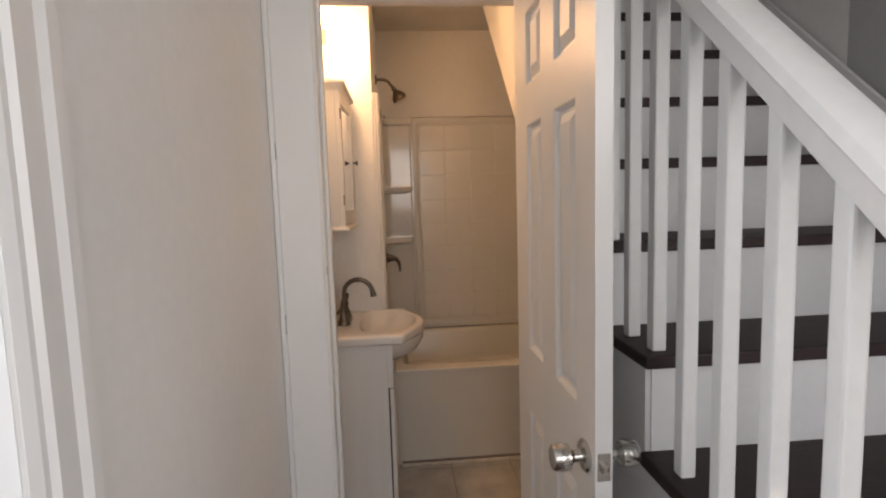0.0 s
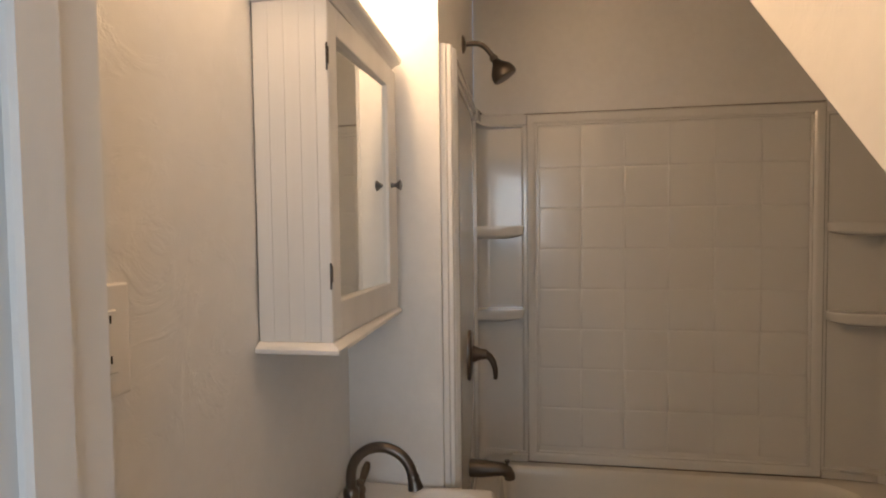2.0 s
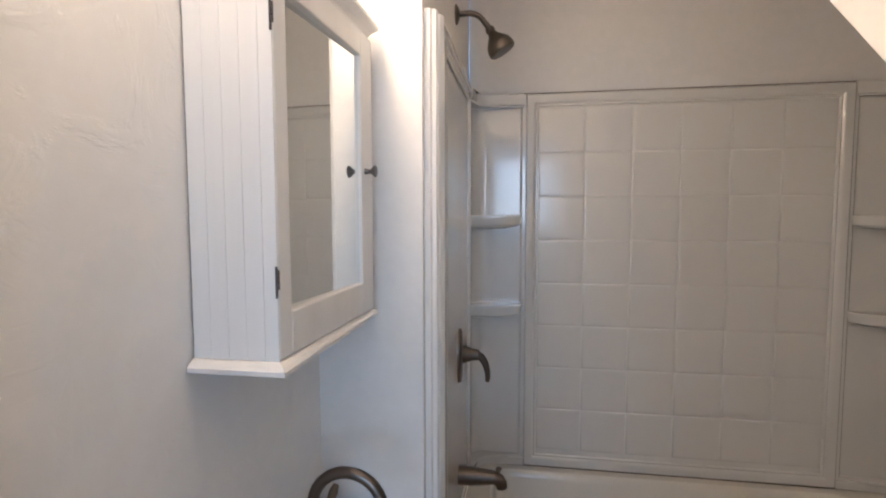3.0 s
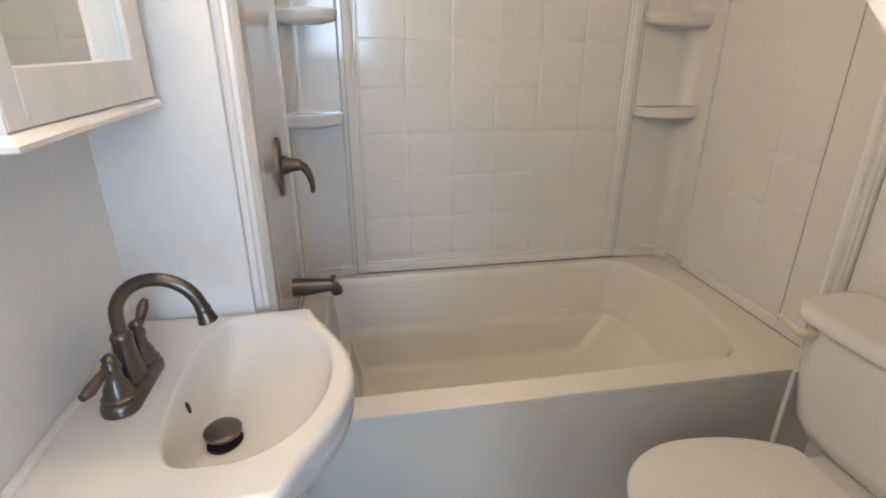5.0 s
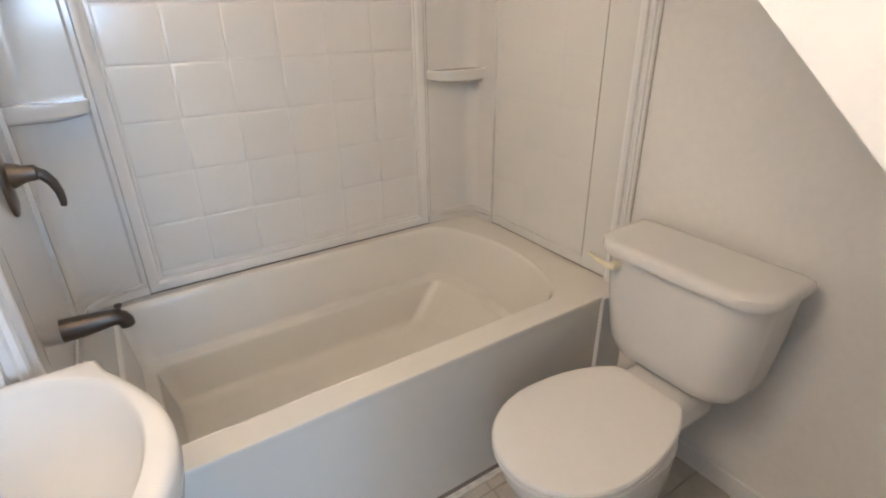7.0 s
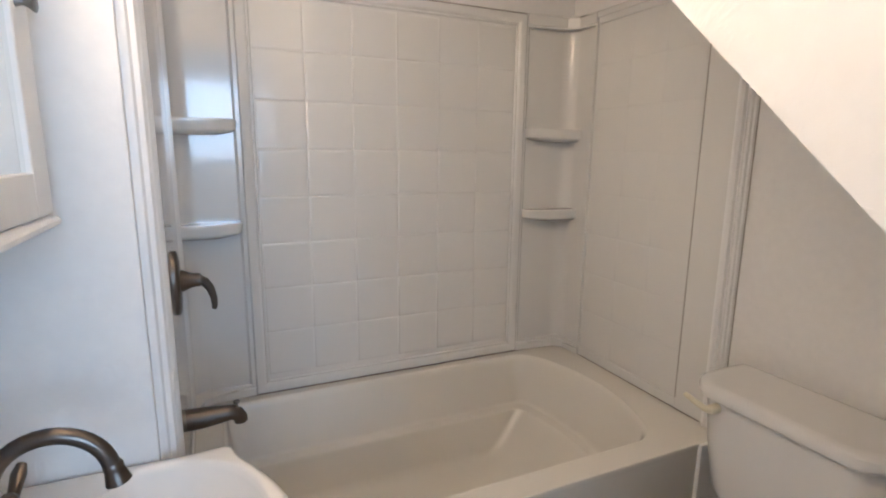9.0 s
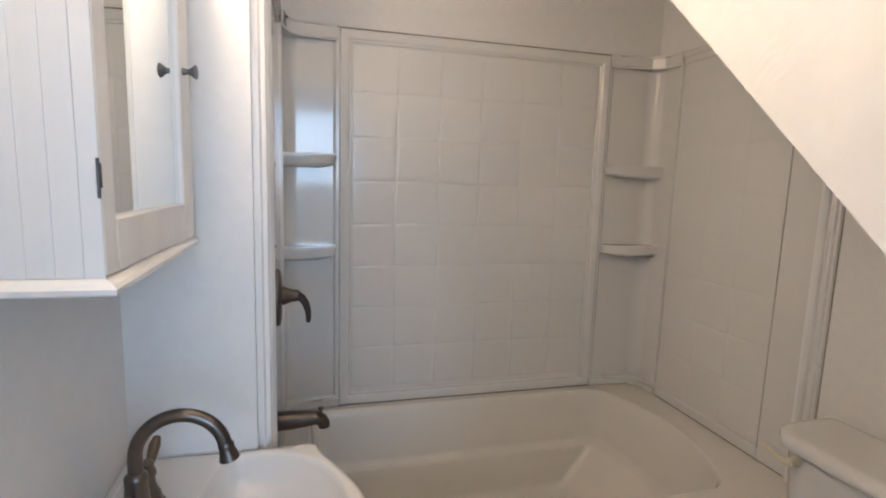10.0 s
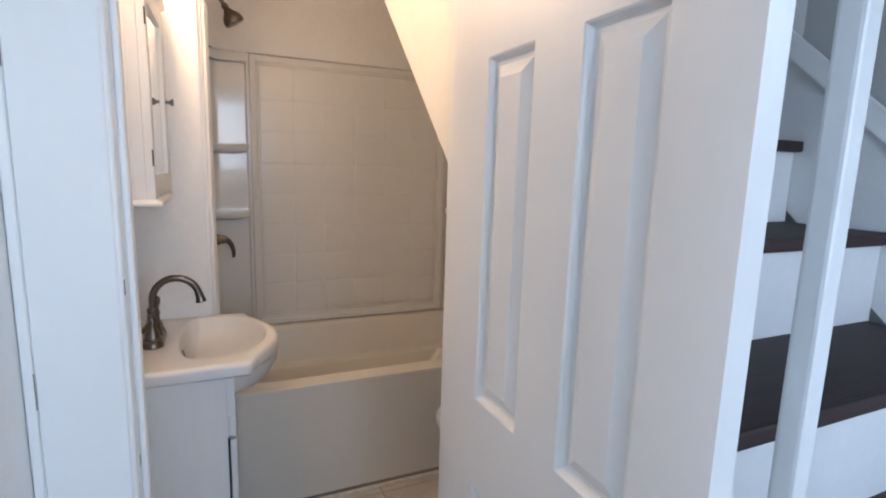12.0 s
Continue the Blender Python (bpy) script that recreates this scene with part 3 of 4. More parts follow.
# corner columns: hollow, rounded at the back
for side, xc in ((1, 0.0), (-1, XR)):
    col = new("corner_column")
    col.parent = sur
    wide = PX0 if side == 1 else XR - PX1
    bm = bmesh.new()
    deep = 0.165
    pts = [(xc + side * (wide + 0.002), 0.0), (xc + side * (wide + 0.002), -0.016), (xc + side * (wide - 0.012), -0.016), (xc + side * (wide - 0.02), -0.006)]
    r = 0.05
    pts.append((xc + side * (0.015 + r), -0.006))
    pts += [(xc + side * (0.012 + r - r * math.sin(radians(a))), -0.006 - r + r * math.cos(radians(a))) for a in range(0, 91, 10)]
    pts += [(xc + side * 0.012, -deep + 0.02), (xc + side * 0.024, -deep + 0.008), (xc + side * 0.024, -deep), (xc, -deep), (xc, 0.0)]
    prism(bm, pts, "z", RIM + 0.004, TOP)
    part("column_shell", bm, FIBRE, col, smooth=True)
    bm = bmesh.new()
    cap = [(xc, 0.008), (xc + side * wide, 0.008), (xc + side * wide, -0.028), (xc + side * (wide - 0.06), -0.03), (xc + side * 0.07, -0.04), (xc + side * 0.036, -0.075), (xc + side * 0.03, -deep), (xc, -deep)]
    prism(bm, cap, "z", TOP - 0.046, TOP + 0.006)
    bmesh.ops.bevel(bm, geom=[e for e in bm.edges if abs(e.verts[0].co.z - e.verts[1].co.z) < 1e-6], offset=0.008, segments=2, affect="EDGES")
    part("top_cap", bm, FIBRE, col, smooth=True)
    bm = bmesh.new()
    prism(bm, cap, "z", RIM + 0.003, RIM + 0.04)
    bmesh.ops.bevel(bm, geom=[e for e in bm.edges if min(e.verts[0].co.z, e.verts[1].co.z) > RIM + 0.02], offset=0.01, segments=2, affect="EDGES")
    part("base_cap", bm, FIBRE, col, smooth=True)
    for z in (1.14, 1.47):
        reach = wide - 0.022
        loops = []
        for zz, s in ((z - 0.050, 0.70), (z - 0.041, 0.90), (z - 0.034, 0.975), (z - 0.012, 0.995), (z - 0.004, 1.0), (z, 0.985), (z - 0.001, 0.95)):
            lp = [(xc + side * 0.01, -0.002, zz)]
            lp += [(xc + side * (0.012 + reach * s * (1 if a < 8 else math.cos(radians((a - 8) / 82 * 90)) ** 0.45)), -0.006 - 0.085 * s * (math.sin(radians(a)) ** 0.6 if a else 0), zz) for a in (0, 3, 8, 20, 35, 50, 65, 78, 90)]
            lp += [(xc + side * 0.01, -0.006 - 0.085 * s, zz)]
            loops.append(lp)
        bm = loft(bmesh.new(), loops, cap0=True, cap1=True)
        part("shelf", bm, FIBRE, col, smooth=True)
# end panels, on the tap wall and the toilet wall
for side, xc in ((1, 0.0), (-1, XR)):
    end = new("end_panel")
    end.parent = sur
    a, b = sorted((xc, xc + side * 0.012))
    part("panel_sheet", B(a, b, -0.80, -0.165, RIM + 0.004, TOP - 0.005), FIBRE, end)
    a, b = sorted((xc + side * 0.012, xc + side * 0.02))
    bm = bmesh.new()
    for s in ((-0.80, -0.68, RIM + 0.0015, TOP), (-0.68, -0.165, TOP - 0.045, TOP), (-0.68, -0.165, RIM + 0.0015, RIM + 0.04)):
        box(bm, a, b, s[0], s[1], s[2], s[3], 0.003, 1)
    part("panel_frame", bm, FIBRE, end)
    a, b = sorted((xc + side * 0.012, xc + side * 0.0206))
    part("groove", B(a, b, -0.6815, -0.6785, RIM + 0.04, TOP - 0.03), GREYSEAM, end, "thin grey vertical groove")
    part("groove", B(a, b, -0.7965, -0.7945, RIM + 0.006, TOP - 0.02), GREYSEAM, end, "thin grey vertical joint")
    a, b = sorted((xc, xc + side * 0.004))
    part("groove", B(a, b, -0.8468, -0.8452, RIM + 0.03, 1.90), GREYSEAM, end, "thin grey vertical joint")
    a, b = sorted((xc, xc + side * 0.026))
    part("top_lip", B(a, b, -0.798, -0.06, TOP - 0.02, TOP + 0.004, 0.006, 3), FIBRE, end, smooth=True)
    # painted wooden trim that covers the panel's front edge
    bm = bmesh.new()
    prof = [(0.0, -0.868), (0.012, -0.868), (0.016, -0.862), (0.024, -0.86), (0.028, -0.853), (0.024, -0.846), (0.018, -0.843), (0.018, -0.834), (0.028, -0.83), (0.034, -0.82), (0.034, -0.808), (0.026, -0.80), (0.012, -0.796), (0.0, -0.796)]
    prism(bm, [(xc + side * d, y if side == 1 else -0.79 + (y + 0.796) * 0.764) for d, y in prof], "z", RIM - 0.0, 1.905)
    part("edge_trim", bm, TRIM, end)

# narrow dark seams where the panels meet the tub and wall
part("seam", B(PX0 - 0.02, XR - 0.10, -0.0005, 0.006, TOP + 0.0065, TOP + 0.0085), SEAM, sur, "thin dark joint above the surround")
part("seam", B(PX0 - 0.10, XR - 0.06, -0.0265, -0.02, RIM + 0.0004, RIM + 0.0012), SEAM, sur, "thin dark joint above the tub ledge")
part("seam", B(XR - 0.0215, XR - 0.012, -0.78, -0.17, RIM + 0.0004, RIM + 0.0012), SEAM, sur, "thin dark joint above the tub ledge")
put_under(sur)

# ---- shower fittings ----
sh = thing("shower", (0.0, -0.376, 2.07), "bronze-toned shower head on a bent arm from the wall", "shower")
part("flange", lathe(bmesh.new(), (0.0, -0.376, 2.075), (1, 0, 0), [(0, 0.03), (0.004, 0.029), (0.009, 0.02), (0.012, 0.011)]), NICKEL, sh, smooth=True)
path = [(0.005, -0.376, 2.075), (0.03, -0.376, 2.076)] + arc((0.036, -0.376, 2.016), 0.06, 88, 46, 6) + [(0.105, -0.372, 2.025)]
part("arm", tube(bmesh.new(), path, 0.0085, 12), NICKEL, sh, smooth=True)
d = Vector((0.52, 0.04, -0.85)).normalized()
part("head", lathe(bmesh.new(), Vector((0.10, -0.372, 2.03)), d, [(-0.006, 0.008), (0.0, 0.013), (0.008, 0.015), (0.014, 0.012), (0.024, 0.016), (0.05, 0.037), (0.066, 0.042), (0.078, 0.042), (0.082, 0.038), (0.083, 0.01)]), NICKEL, sh, smooth=True)
part("spray_lever", tube(bmesh.new(), [(0.135, -0.40, 1.965), (0.118, -0.415, 1.945)], 0.004, 8), NICKEL, sh)
put_under(sh)

VY, VZ = -0.392, 1.034
vl = thing("shower_valve", (0.0, VY, VZ), "bronze-toned oval shower valve with a curved lever on the wall", "shower valve")
bm = bmesh.new()
loops = []
for x, s in ((0.012, 1.0), (0.018, 1.0), (0.022, 0.94), (0.026, 0.7), (0.027, 0.2)):
    loops.append([(x, VY + 0.047 * s * math.cos(t), VZ + 0.086 * s * math.sin(t)) for t in [2 * math.pi * i / 28 for i in range(28)]])
loft(bm, loops, cap0=True, cap1=True)
part("escutcheon", bm, NICKEL, vl, smooth=True)
part("hub", lathe(bmesh.new(), (0.022, VY, VZ + 0.005), (1, 0, 0), [(0, 0.03), (0.012, 0.027), (0.03, 0.019), (0.05, 0.017), (0.056, 0.01)]), NICKEL, vl, smooth=True)
path = [(0.05, VY, VZ + 0.006), (0.066, VY, VZ + 0.006), (0.082, VY, VZ - 0.002), (0.094, VY, VZ - 0.02), (0.101, VY, VZ - 0.045), (0.102, VY, VZ - 0.068), (0.100, VY, VZ - 0.078)]
part("lever", tube(bmesh.new(), path, [0.016, 0.014, 0.0125, 0.011, 0.009, 0.0075, 0.006], 12), NICKEL, vl, smooth=True)
put_under(vl)
SPZ = 0.648
sp = thing("tub_spout", (0.0, VY, SPZ), "bronze-toned tub spout with a lift knob above the tub", "tub spout")
path = [(0.012, VY, SPZ), (0.05, VY, SPZ), (0.10, VY, SPZ + 0.001), (0.125, VY, SPZ + 0.001), (0.138, VY, SPZ - 0.006), (0.146, VY, SPZ - 0.018), (0.147, VY, SPZ - 0.03)]
part("spout_body", tube(bmesh.new(), path, [0.03, 0.029, 0.024, 0.0215, 0.0205, 0.019, 0.018], 18), NICKEL, sp, smooth=True)
part("diverter_knob", lathe(bmesh.new(), (0.138, VY, SPZ + 0.012), (0, 0, 1), [(0, 0.005), (0.012, 0.004), (0.015, 0.009), (0.021, 0.009), (0.022, 0.004)]), NICKEL, sp, smooth=True)
put_under(sp)

# ---- vanity ----
DECK = 0.84
van = thing("vanity_cabinet", (-0.1, -1.13, 0), "white painted vanity cabinet on the floor beside the tub", "vanity")
VX0, VX1, VF, VB = XL + 0.003, 0.062, -1.372, -0.9
part("side", B(VX0, VX1 - 0.022, VF, VF + 0.016, 0.0, DECK - 0.034, 0.001, 1), CABPAINT, van)
part("side", B(VX0, VX1 - 0.022, VB - 0.016, VB, 0.0, DECK - 0.034, 0.001, 1), CABPAINT, van)
part("back", B(VX0, VX0 + 0.01, VF + 0.016, VB - 0.016, 0.0, DECK - 0.034), CABPAINT, van)
part("plinth", B(VX1 - 0.05, VX1 - 0.036, VF + 0.016, VB - 0.016, 0.0, 0.09), CABPAINT, van)
part("bottom", B(VX0 + 0.01, VX1 - 0.018, VF + 0.016, VB - 0.016, 0.09, 0.105), CABPAINT, van)
part("top_rail", B(VX1 - 0.018, VX1, VF, VB, 0.612, 0.675, 0.002, 1), CABPAINT, van)
for a, b in ((VF, VF + 0.05), (VB - 0.026, VB)):
    part("top_block", B(VX1 - 0.0219, VX1, a, b, 0.6755, DECK - 0.034, 0.001, 1), CABPAINT, van)
part("top_filler", B(VX1 - 0.0218, VX1 - 0.0182, VF, VB, 0.612, 0.675), CABPAINT, van)
# black sheet in place of the cabinet's shaded inside, shows at the door gaps
part("dark_inside", B(VX1 - 0.0215, VX1 - 0.0165, VF + 0.001, VB - 0.001, 0.09, 0.611), BLACK, van, "black sheet painted in as the shade behind the doors")
mid = (VF + VB) / 2
for a, b, ky in ((VF, mid - 0.002, mid - 0.035), (mid + 0.002, VB, mid + 0.035)):
    dr = new("door")
    dr.parent = van
    part("door_front", B(VX1 - 0.016, VX1 + 0.001, a, b, 0.085, 0.606, 0.003, 1), CABPAINT, dr)
put_under(van)

# sink: slab with a bowed front and an oval bowl
BX, BY = 0.022, -1.128
sink = thing("sink", (BX, BY, DECK), "white porcelain sink top with a bowed front on the vanity", "sink")
EDGE = [(XL + 0.004, -0.892), (-0.1, -0.892), (0.03, -0.892), (0.106, -0.889), (0.118, -0.893)]
for i in range(1, 18):
    t = i / 18
    s = math.sin(math.pi * t)
    EDGE.append((0.112 + 0.094 * s ** (1.0 if t < 0.5 else 1.2), -0.905 - 0.478 * t))
EDGE += [(0.112, -1.388), (0.10, -1.397), (0.0, -1.397), (-0.12, -1.397), (XL + 0.004, -1.397)]


def edge_at(t):
    d = Vector((math.cos(t), math.sin(t)))
    best = 0.1
    o = Vector((BX, BY))
    n = len(EDGE)
    for i in range(n):
        p, q = Vector(EDGE[i]) - o, Vector(EDGE[(i + 1) % n]) - o
        e = q - p
        den = d.x * e.y - d.y * e.x
        if abs(den) < 1e-9:
            continue
        s = (p.x * e.y - p.y * e.x) / den
        u = (p.x * d.y - p.y * d.x) / den
        if s > 0 and -1e-6 <= u <= 1 + 1e-6:
            best = s
    return best


ANG = [2 * math.pi * i / 96 for i in range(96)]
corner = [math.atan2(p[1] - BY, p[0] - BX) % (2 * math.pi) for p in (EDGE[0], EDGE[-1], EDGE[3], (0.10, -1.397))]
for c in corner:
    i = min(range(96), key=lambda q: abs(ANG[q] - c))
    ANG[i] = c


def sink_loop(z, grow=0.0, bowl=None, flat=0.0):
    out = []
    for t in ANG:
        if bowl:
            ax, ay, ox, oy = bowl
            c, q = math.cos(t), math.sin(t)
            if c < 0:
                c = -0.72 * abs(c) ** 0.38
            px, py = BX + ox + ax * c, BY + oy + ay * q
        else:
            r = edge_at(t) + grow
            px, py = BX + r * math.cos(t), BY + r * math.sin(t)
            px = max(px, XL + 0.003)
        out.append((px, py, z))
    return out


bm = bmesh.new()
loops = [
    sink_loop(DECK - 0.15, bowl=(0.10, 0.14, -0.0, 0.0)),
    sink_loop(DECK - 0.115, bowl=(0.145, 0.20, 0.01, 0.0)),
    sink_loop(DECK - 0.075, bowl=(0.162, 0.23, 0.016, 0.0)),
    sink_loop(DECK - 0.045, bowl=(0.166, 0.24, 0.016, 0.0)),
    sink_loop(DECK - 0.044, grow=-0.010),
    sink_loop(DECK - 0.036, grow=-0.001),
    sink_loop(DECK - 0.014, grow=0.0),
    sink_loop(DECK - 0.005, grow=-0.004),
    sink_loop(DECK, grow=-0.014),
    sink_loop(DECK - 0.001, bowl=(0.150, 0.208, 0.0, 0.008)),
    sink_loop(DECK - 0.004, bowl=(0.146, 0.203, 0.0, 0.008)),
    sink_loop(DECK - 0.012, bowl=(0.142, 0.198, 0.0, 0.006)),
    sink_loop(DECK - 0.036, bowl=(0.134, 0.187, -0.002, 0.004)),
    sink_loop(DECK - 0.062, bowl=(0.118, 0.166, -0.008, 0.0)),
    sink_loop(DECK - 0.084, bowl=(0.093, 0.130, -0.018, -0.010)),
    sink_loop(DECK - 0.097, bowl=(0.056, 0.076, -0.034, -0.022)),
    sink_loop(DECK - 0.102, bowl=(0.037, 0.038, -0.044, -0.030)),
    sink_loop(DECK - 0.110, bowl=(0.029, 0.029, -0.046, -0.030)),
]
loft(bm, loops, cap0=True, cap1=True)
part("basin", bm, PORCELAIN, sink, smooth=True)
part("drain", lathe(bmesh.new(), (BX - 0.042, BY - 0.03, DECK - 0.1095), (0, 0, 1), [(0, 0.030), (0.003, 0.031), (0.005, 0.029), (0.0055, 0.002)]), BLACK, sink, "dark drain opening", smooth=True)
part("stopper", lathe(bmesh.new(), (BX - 0.042, BY - 0.03, DECK - 0.092), (0, 0, 1), [(0, 0.016), (0.004, 0.030), (0.010, 0.031), (0.013, 0.028), (0.015, 0.012), (0.0172, 0.002)]), NICKEL, sink, "bronze-toned pop-up drain stopper", smooth=True)
bm = bmesh.new()
loops = []
for d, k in ((0.0, 1.0), (0.003, 0.8)):
    loops.append([(BX - 0.0975 + d + 0.003 * k * math.sin(q), BY - 0.01 + 0.006 * k * math.cos(q), DECK - 0.045 - 0.013 * k * math.sin(q)) for q in [2 * math.pi * i / 16 for i in range(16)]])
loft(bm, loops, cap0=True, cap1=True)
part("overflow_slot", bm, BLACK, sink, "small dark overflow slot")
part("wall_bead", B(XL + 0.0005, XL + 0.018, -1.39, -0.9, DECK - 0.008, DECK + 0.006, 0.005, 3), PORCELAIN, sink, smooth=True)
put_under(sink)

# faucet
FX, FY = -0.15, -1.13
fa = thing("faucet", (FX, FY, DECK), "bronze-toned two-handle gooseneck faucet on the sink deck", "faucet")
bm = bmesh.new()
loops = []
for z, g in ((0, 0), (0.012, 0), (0.018, -0.004), (0.022, -0.010)):
    loops.append(round_rect(FX - 0.028 - g, FX + 0.028 + g, FY - 0.08 - g, FY + 0.08 + g, 0.0275 + g, DECK + z))
loft(bm, loops, cap0=True, cap1=True)
part("base_plate", bm, NICKEL, fa, smooth=True)
part("neck_base", lathe(bmesh.new(), (FX, FY, DECK + 0.018), (0, 0, 1), [(0, 0.025), (0.004, 0.025), (0.007, 0.0225), (0.012, 0.022), (0.045, 0.0175), (0.072, 0.0155), (0.078, 0.0165), (0.084, 0.0155), (0.088, 0.0115)]), NICKEL, fa, smooth=True)
path = [(FX, FY, DECK + 0.08), (FX, FY, DECK + 0.12)] + arc((FX + 0.0635, FY, DECK + 0.128), 0.0635, 180, 10, 18) + [(FX + 0.1285, FY, DECK + 0.132)]
part("gooseneck", tube(bmesh.new(), path, 0.0104, 16), NICKEL, fa, smooth=True)
part("spout_tip", lathe(bmesh.new(), (FX + 0.1265, FY, DECK + 0.141), (0.2, 0, -1), [(0, 0.0102), (0.004, 0.0122), (0.008, 0.0115), (0.012, 0.012), (0.028, 0.0155), (0.030, 0.012)]), NICKEL, fa, smooth=True)
for s in (-1, 1):
    hy = FY + s * 0.051
    hd = new("tap")
    hd.parent = fa
    part("tap_body", lathe(bmesh.new(), (FX, hy, DECK + 0.018), (0, 0, 1), [(0, 0.025), (0.006, 0.025), (0.009, 0.021), (0.022, 0.019), (0.036, 0.0125), (0.05, 0.0115), (0.054, 0.014), (0.061, 0.013), (0.067, 0.010), (0.073, 0.011), (0.078, 0.006)]), NICKEL, hd, smooth=True)
    path = [(FX, hy, DECK + 0.075), (FX - 0.006, hy + s * 0.02, DECK + 0.074), (FX - 0.012, hy + s * 0.045, DECK + 0.067), (FX - 0.016, hy + s * 0.06, DECK + 0.066)]
    if s > 0:
        path = [(FX, hy, DECK + 0.075), (FX + 0.002, hy + 0.015, DECK + 0.088), (FX + 0.004, hy + 0.033, DECK + 0.104), (FX + 0.005, hy + 0.045, DECK + 0.112)]
    part("tap_lever", tube(bmesh.new(), path, [0.007, 0.0075, 0.0095, 0.006], 12), NICKEL, hd, smooth=True)
put_under(fa)

# ---- medicine cabinet ----
CY0, CY1, CZ0, CZ1 = -1.322, -0.93, 1.281, 1.825
CXF = -0.127
mc = thing("medicine_cabinet", (XL, -1.13, CZ0), "white painted wooden medicine cabinet with a mirror door on the wall", "medicine cabinet")
x0, x1 = XL + 0.003, CXF
# the shade in the gap to the wall is a black strip
part("wall_gap", B(XL + 0.0002, XL + 0.0028, CY0 + 0.004, CY1 - 0.004, CZ0, CZ1), BLACK, mc, "black strip painted in as the shade behind the cabinet")
part("side_board", B(x0, x1, CY0 + 0.002, CY0 + 0.014, CZ0, CZ1), CABPAINT, mc)
plank = (x1 - x0) / 4
for i in range(4):
    part("side_plank", B(x0 + plank * i, x0 + plank * (i + 1) - 0.0001, CY0, CY0 + 0.0021, CZ0 + 0.0005, CZ1 - 0.0005, 0.0006, 1), CABPAINT, mc)
part("side_board", B(x0, x1, CY1 - 0.014, CY1, CZ0, CZ1, 0.001, 1), CABPAINT, mc)
part("side_lip", B(CXF + 0.0005, CXF + 0.0195, CY0, CY0 + 0.002, CZ0, CZ1), CABPAINT, mc)
part("back_board", B(x0, x0 + 0.006, CY0 + 0.014, CY1 - 0.014, CZ0, CZ1), CABPAINT, mc)


def ledge(z, heights):
    loops = []
    for dz, g in heights:
        X1, Y0, Y1 = CXF + 0.019 + g, CY0 - g, CY1 + g
        loops.append([(x0, Y0, z + dz), (X1, Y0, z + dz), (X1, Y1, z + dz), (x0, Y1, z + dz)])
    return loft(bmesh.new(), loops, cap0=True, cap1=True)


part("bottom_moulding", ledge(CZ0, [(-0.017, 0.013), (-0.015, 0.016), (-0.009, 0.016), (-0.005, 0.012), (-0.0005, 0.004), (0.0, 0.001)]), CABPAINT, mc)
part("top_moulding", ledge(CZ1, [(0.0, 0.002), (0.006, 0.004), (0.014, 0.010), (0.022, 0.020), (0.026, 0.022), (0.034, 0.022), (0.035, 0.018)]), CABPAINT, mc)
part("top_block", B(x0, CXF - 0.01, CY0 + 0.02, CY1 - 0.02, CZ1 + 0.035, CZ1 + 0.05, 0.002, 1), CABPAINT, mc)
door = new("mirror_door")
door.parent = mc
DF0, DF1 = CXF + 0.001, CXF + 0.02
MY0, MY1, MZ0, MZ1 = -1.284, -0.995, 1.343, 1.776
bm = bmesh.new()
box(bm, DF0, DF1, CY0 + 0.003, MY0, CZ0 + 0.0015, CZ1 - 0.003, 0.0015, 1)
box(bm, DF0, DF1, MY1, CY1 - 0.003, CZ0 + 0.0015, CZ1 - 0.003, 0.0015, 1)
box(bm, DF0, DF1, MY0, MY1, CZ0 + 0.0015, MZ0, 0.0015, 1)
box(bm, DF0, DF1, MY0, MY1, MZ1, CZ1 - 0.003, 0.0015, 1)
part("door_frame", bm, CABPAINT, door)
part("mirror", B(DF0 + 0.002, DF0 + 0.008, MY0 - 0.004, MY1 + 0.004, MZ0 - 0.004, MZ1 + 0.004), MIRROR, door, "plain mirror glass")
glass_at = Matrix.Translation((DF0 + 0.008, (MY0 + MY1) / 2, 0))
door.children[-1].matrix_basis = glass_at @ pose(0, 0, 0, 0, 0, -1.5) @ glass_at.inverted()
part("knob", lathe(bmesh.new(), (DF1, -0.975, 1.56), (1, 0, 0), [(0, 0.0065), (0.002, 0.0055), (0.008, 0.004), (0.013, 0.006), (0.018, 0.0105), (0.021, 0.012), (0.0225, 0.0095), (0.023, 0.002)]), PEWTER, door, "small grey metal knob", smooth=True)
for hz in (1.388, 1.732):
    bm = tube(bmesh.new(), [(DF1 - 0.001, CY0 - 0.001, hz - 0.021), (DF1 - 0.001, CY0 - 0.001, hz + 0.021)], 0.0018, 8)
    box(bm, DF1 - 0.006, DF1 + 0.0006, CY0 + 0.002, CY0 + 0.0045, hz - 0.010, hz + 0.016)
    part("hinge", bm, DARKMETAL, door, "tarnished dark hinge")
put_under(mc)
hinge_at = Matrix.Translation((DF1, CY0, 0))
door.matrix_basis = hinge_at @ pose(0, 0, 0, 0, 0, -1.7) @ hinge_at.inverted()

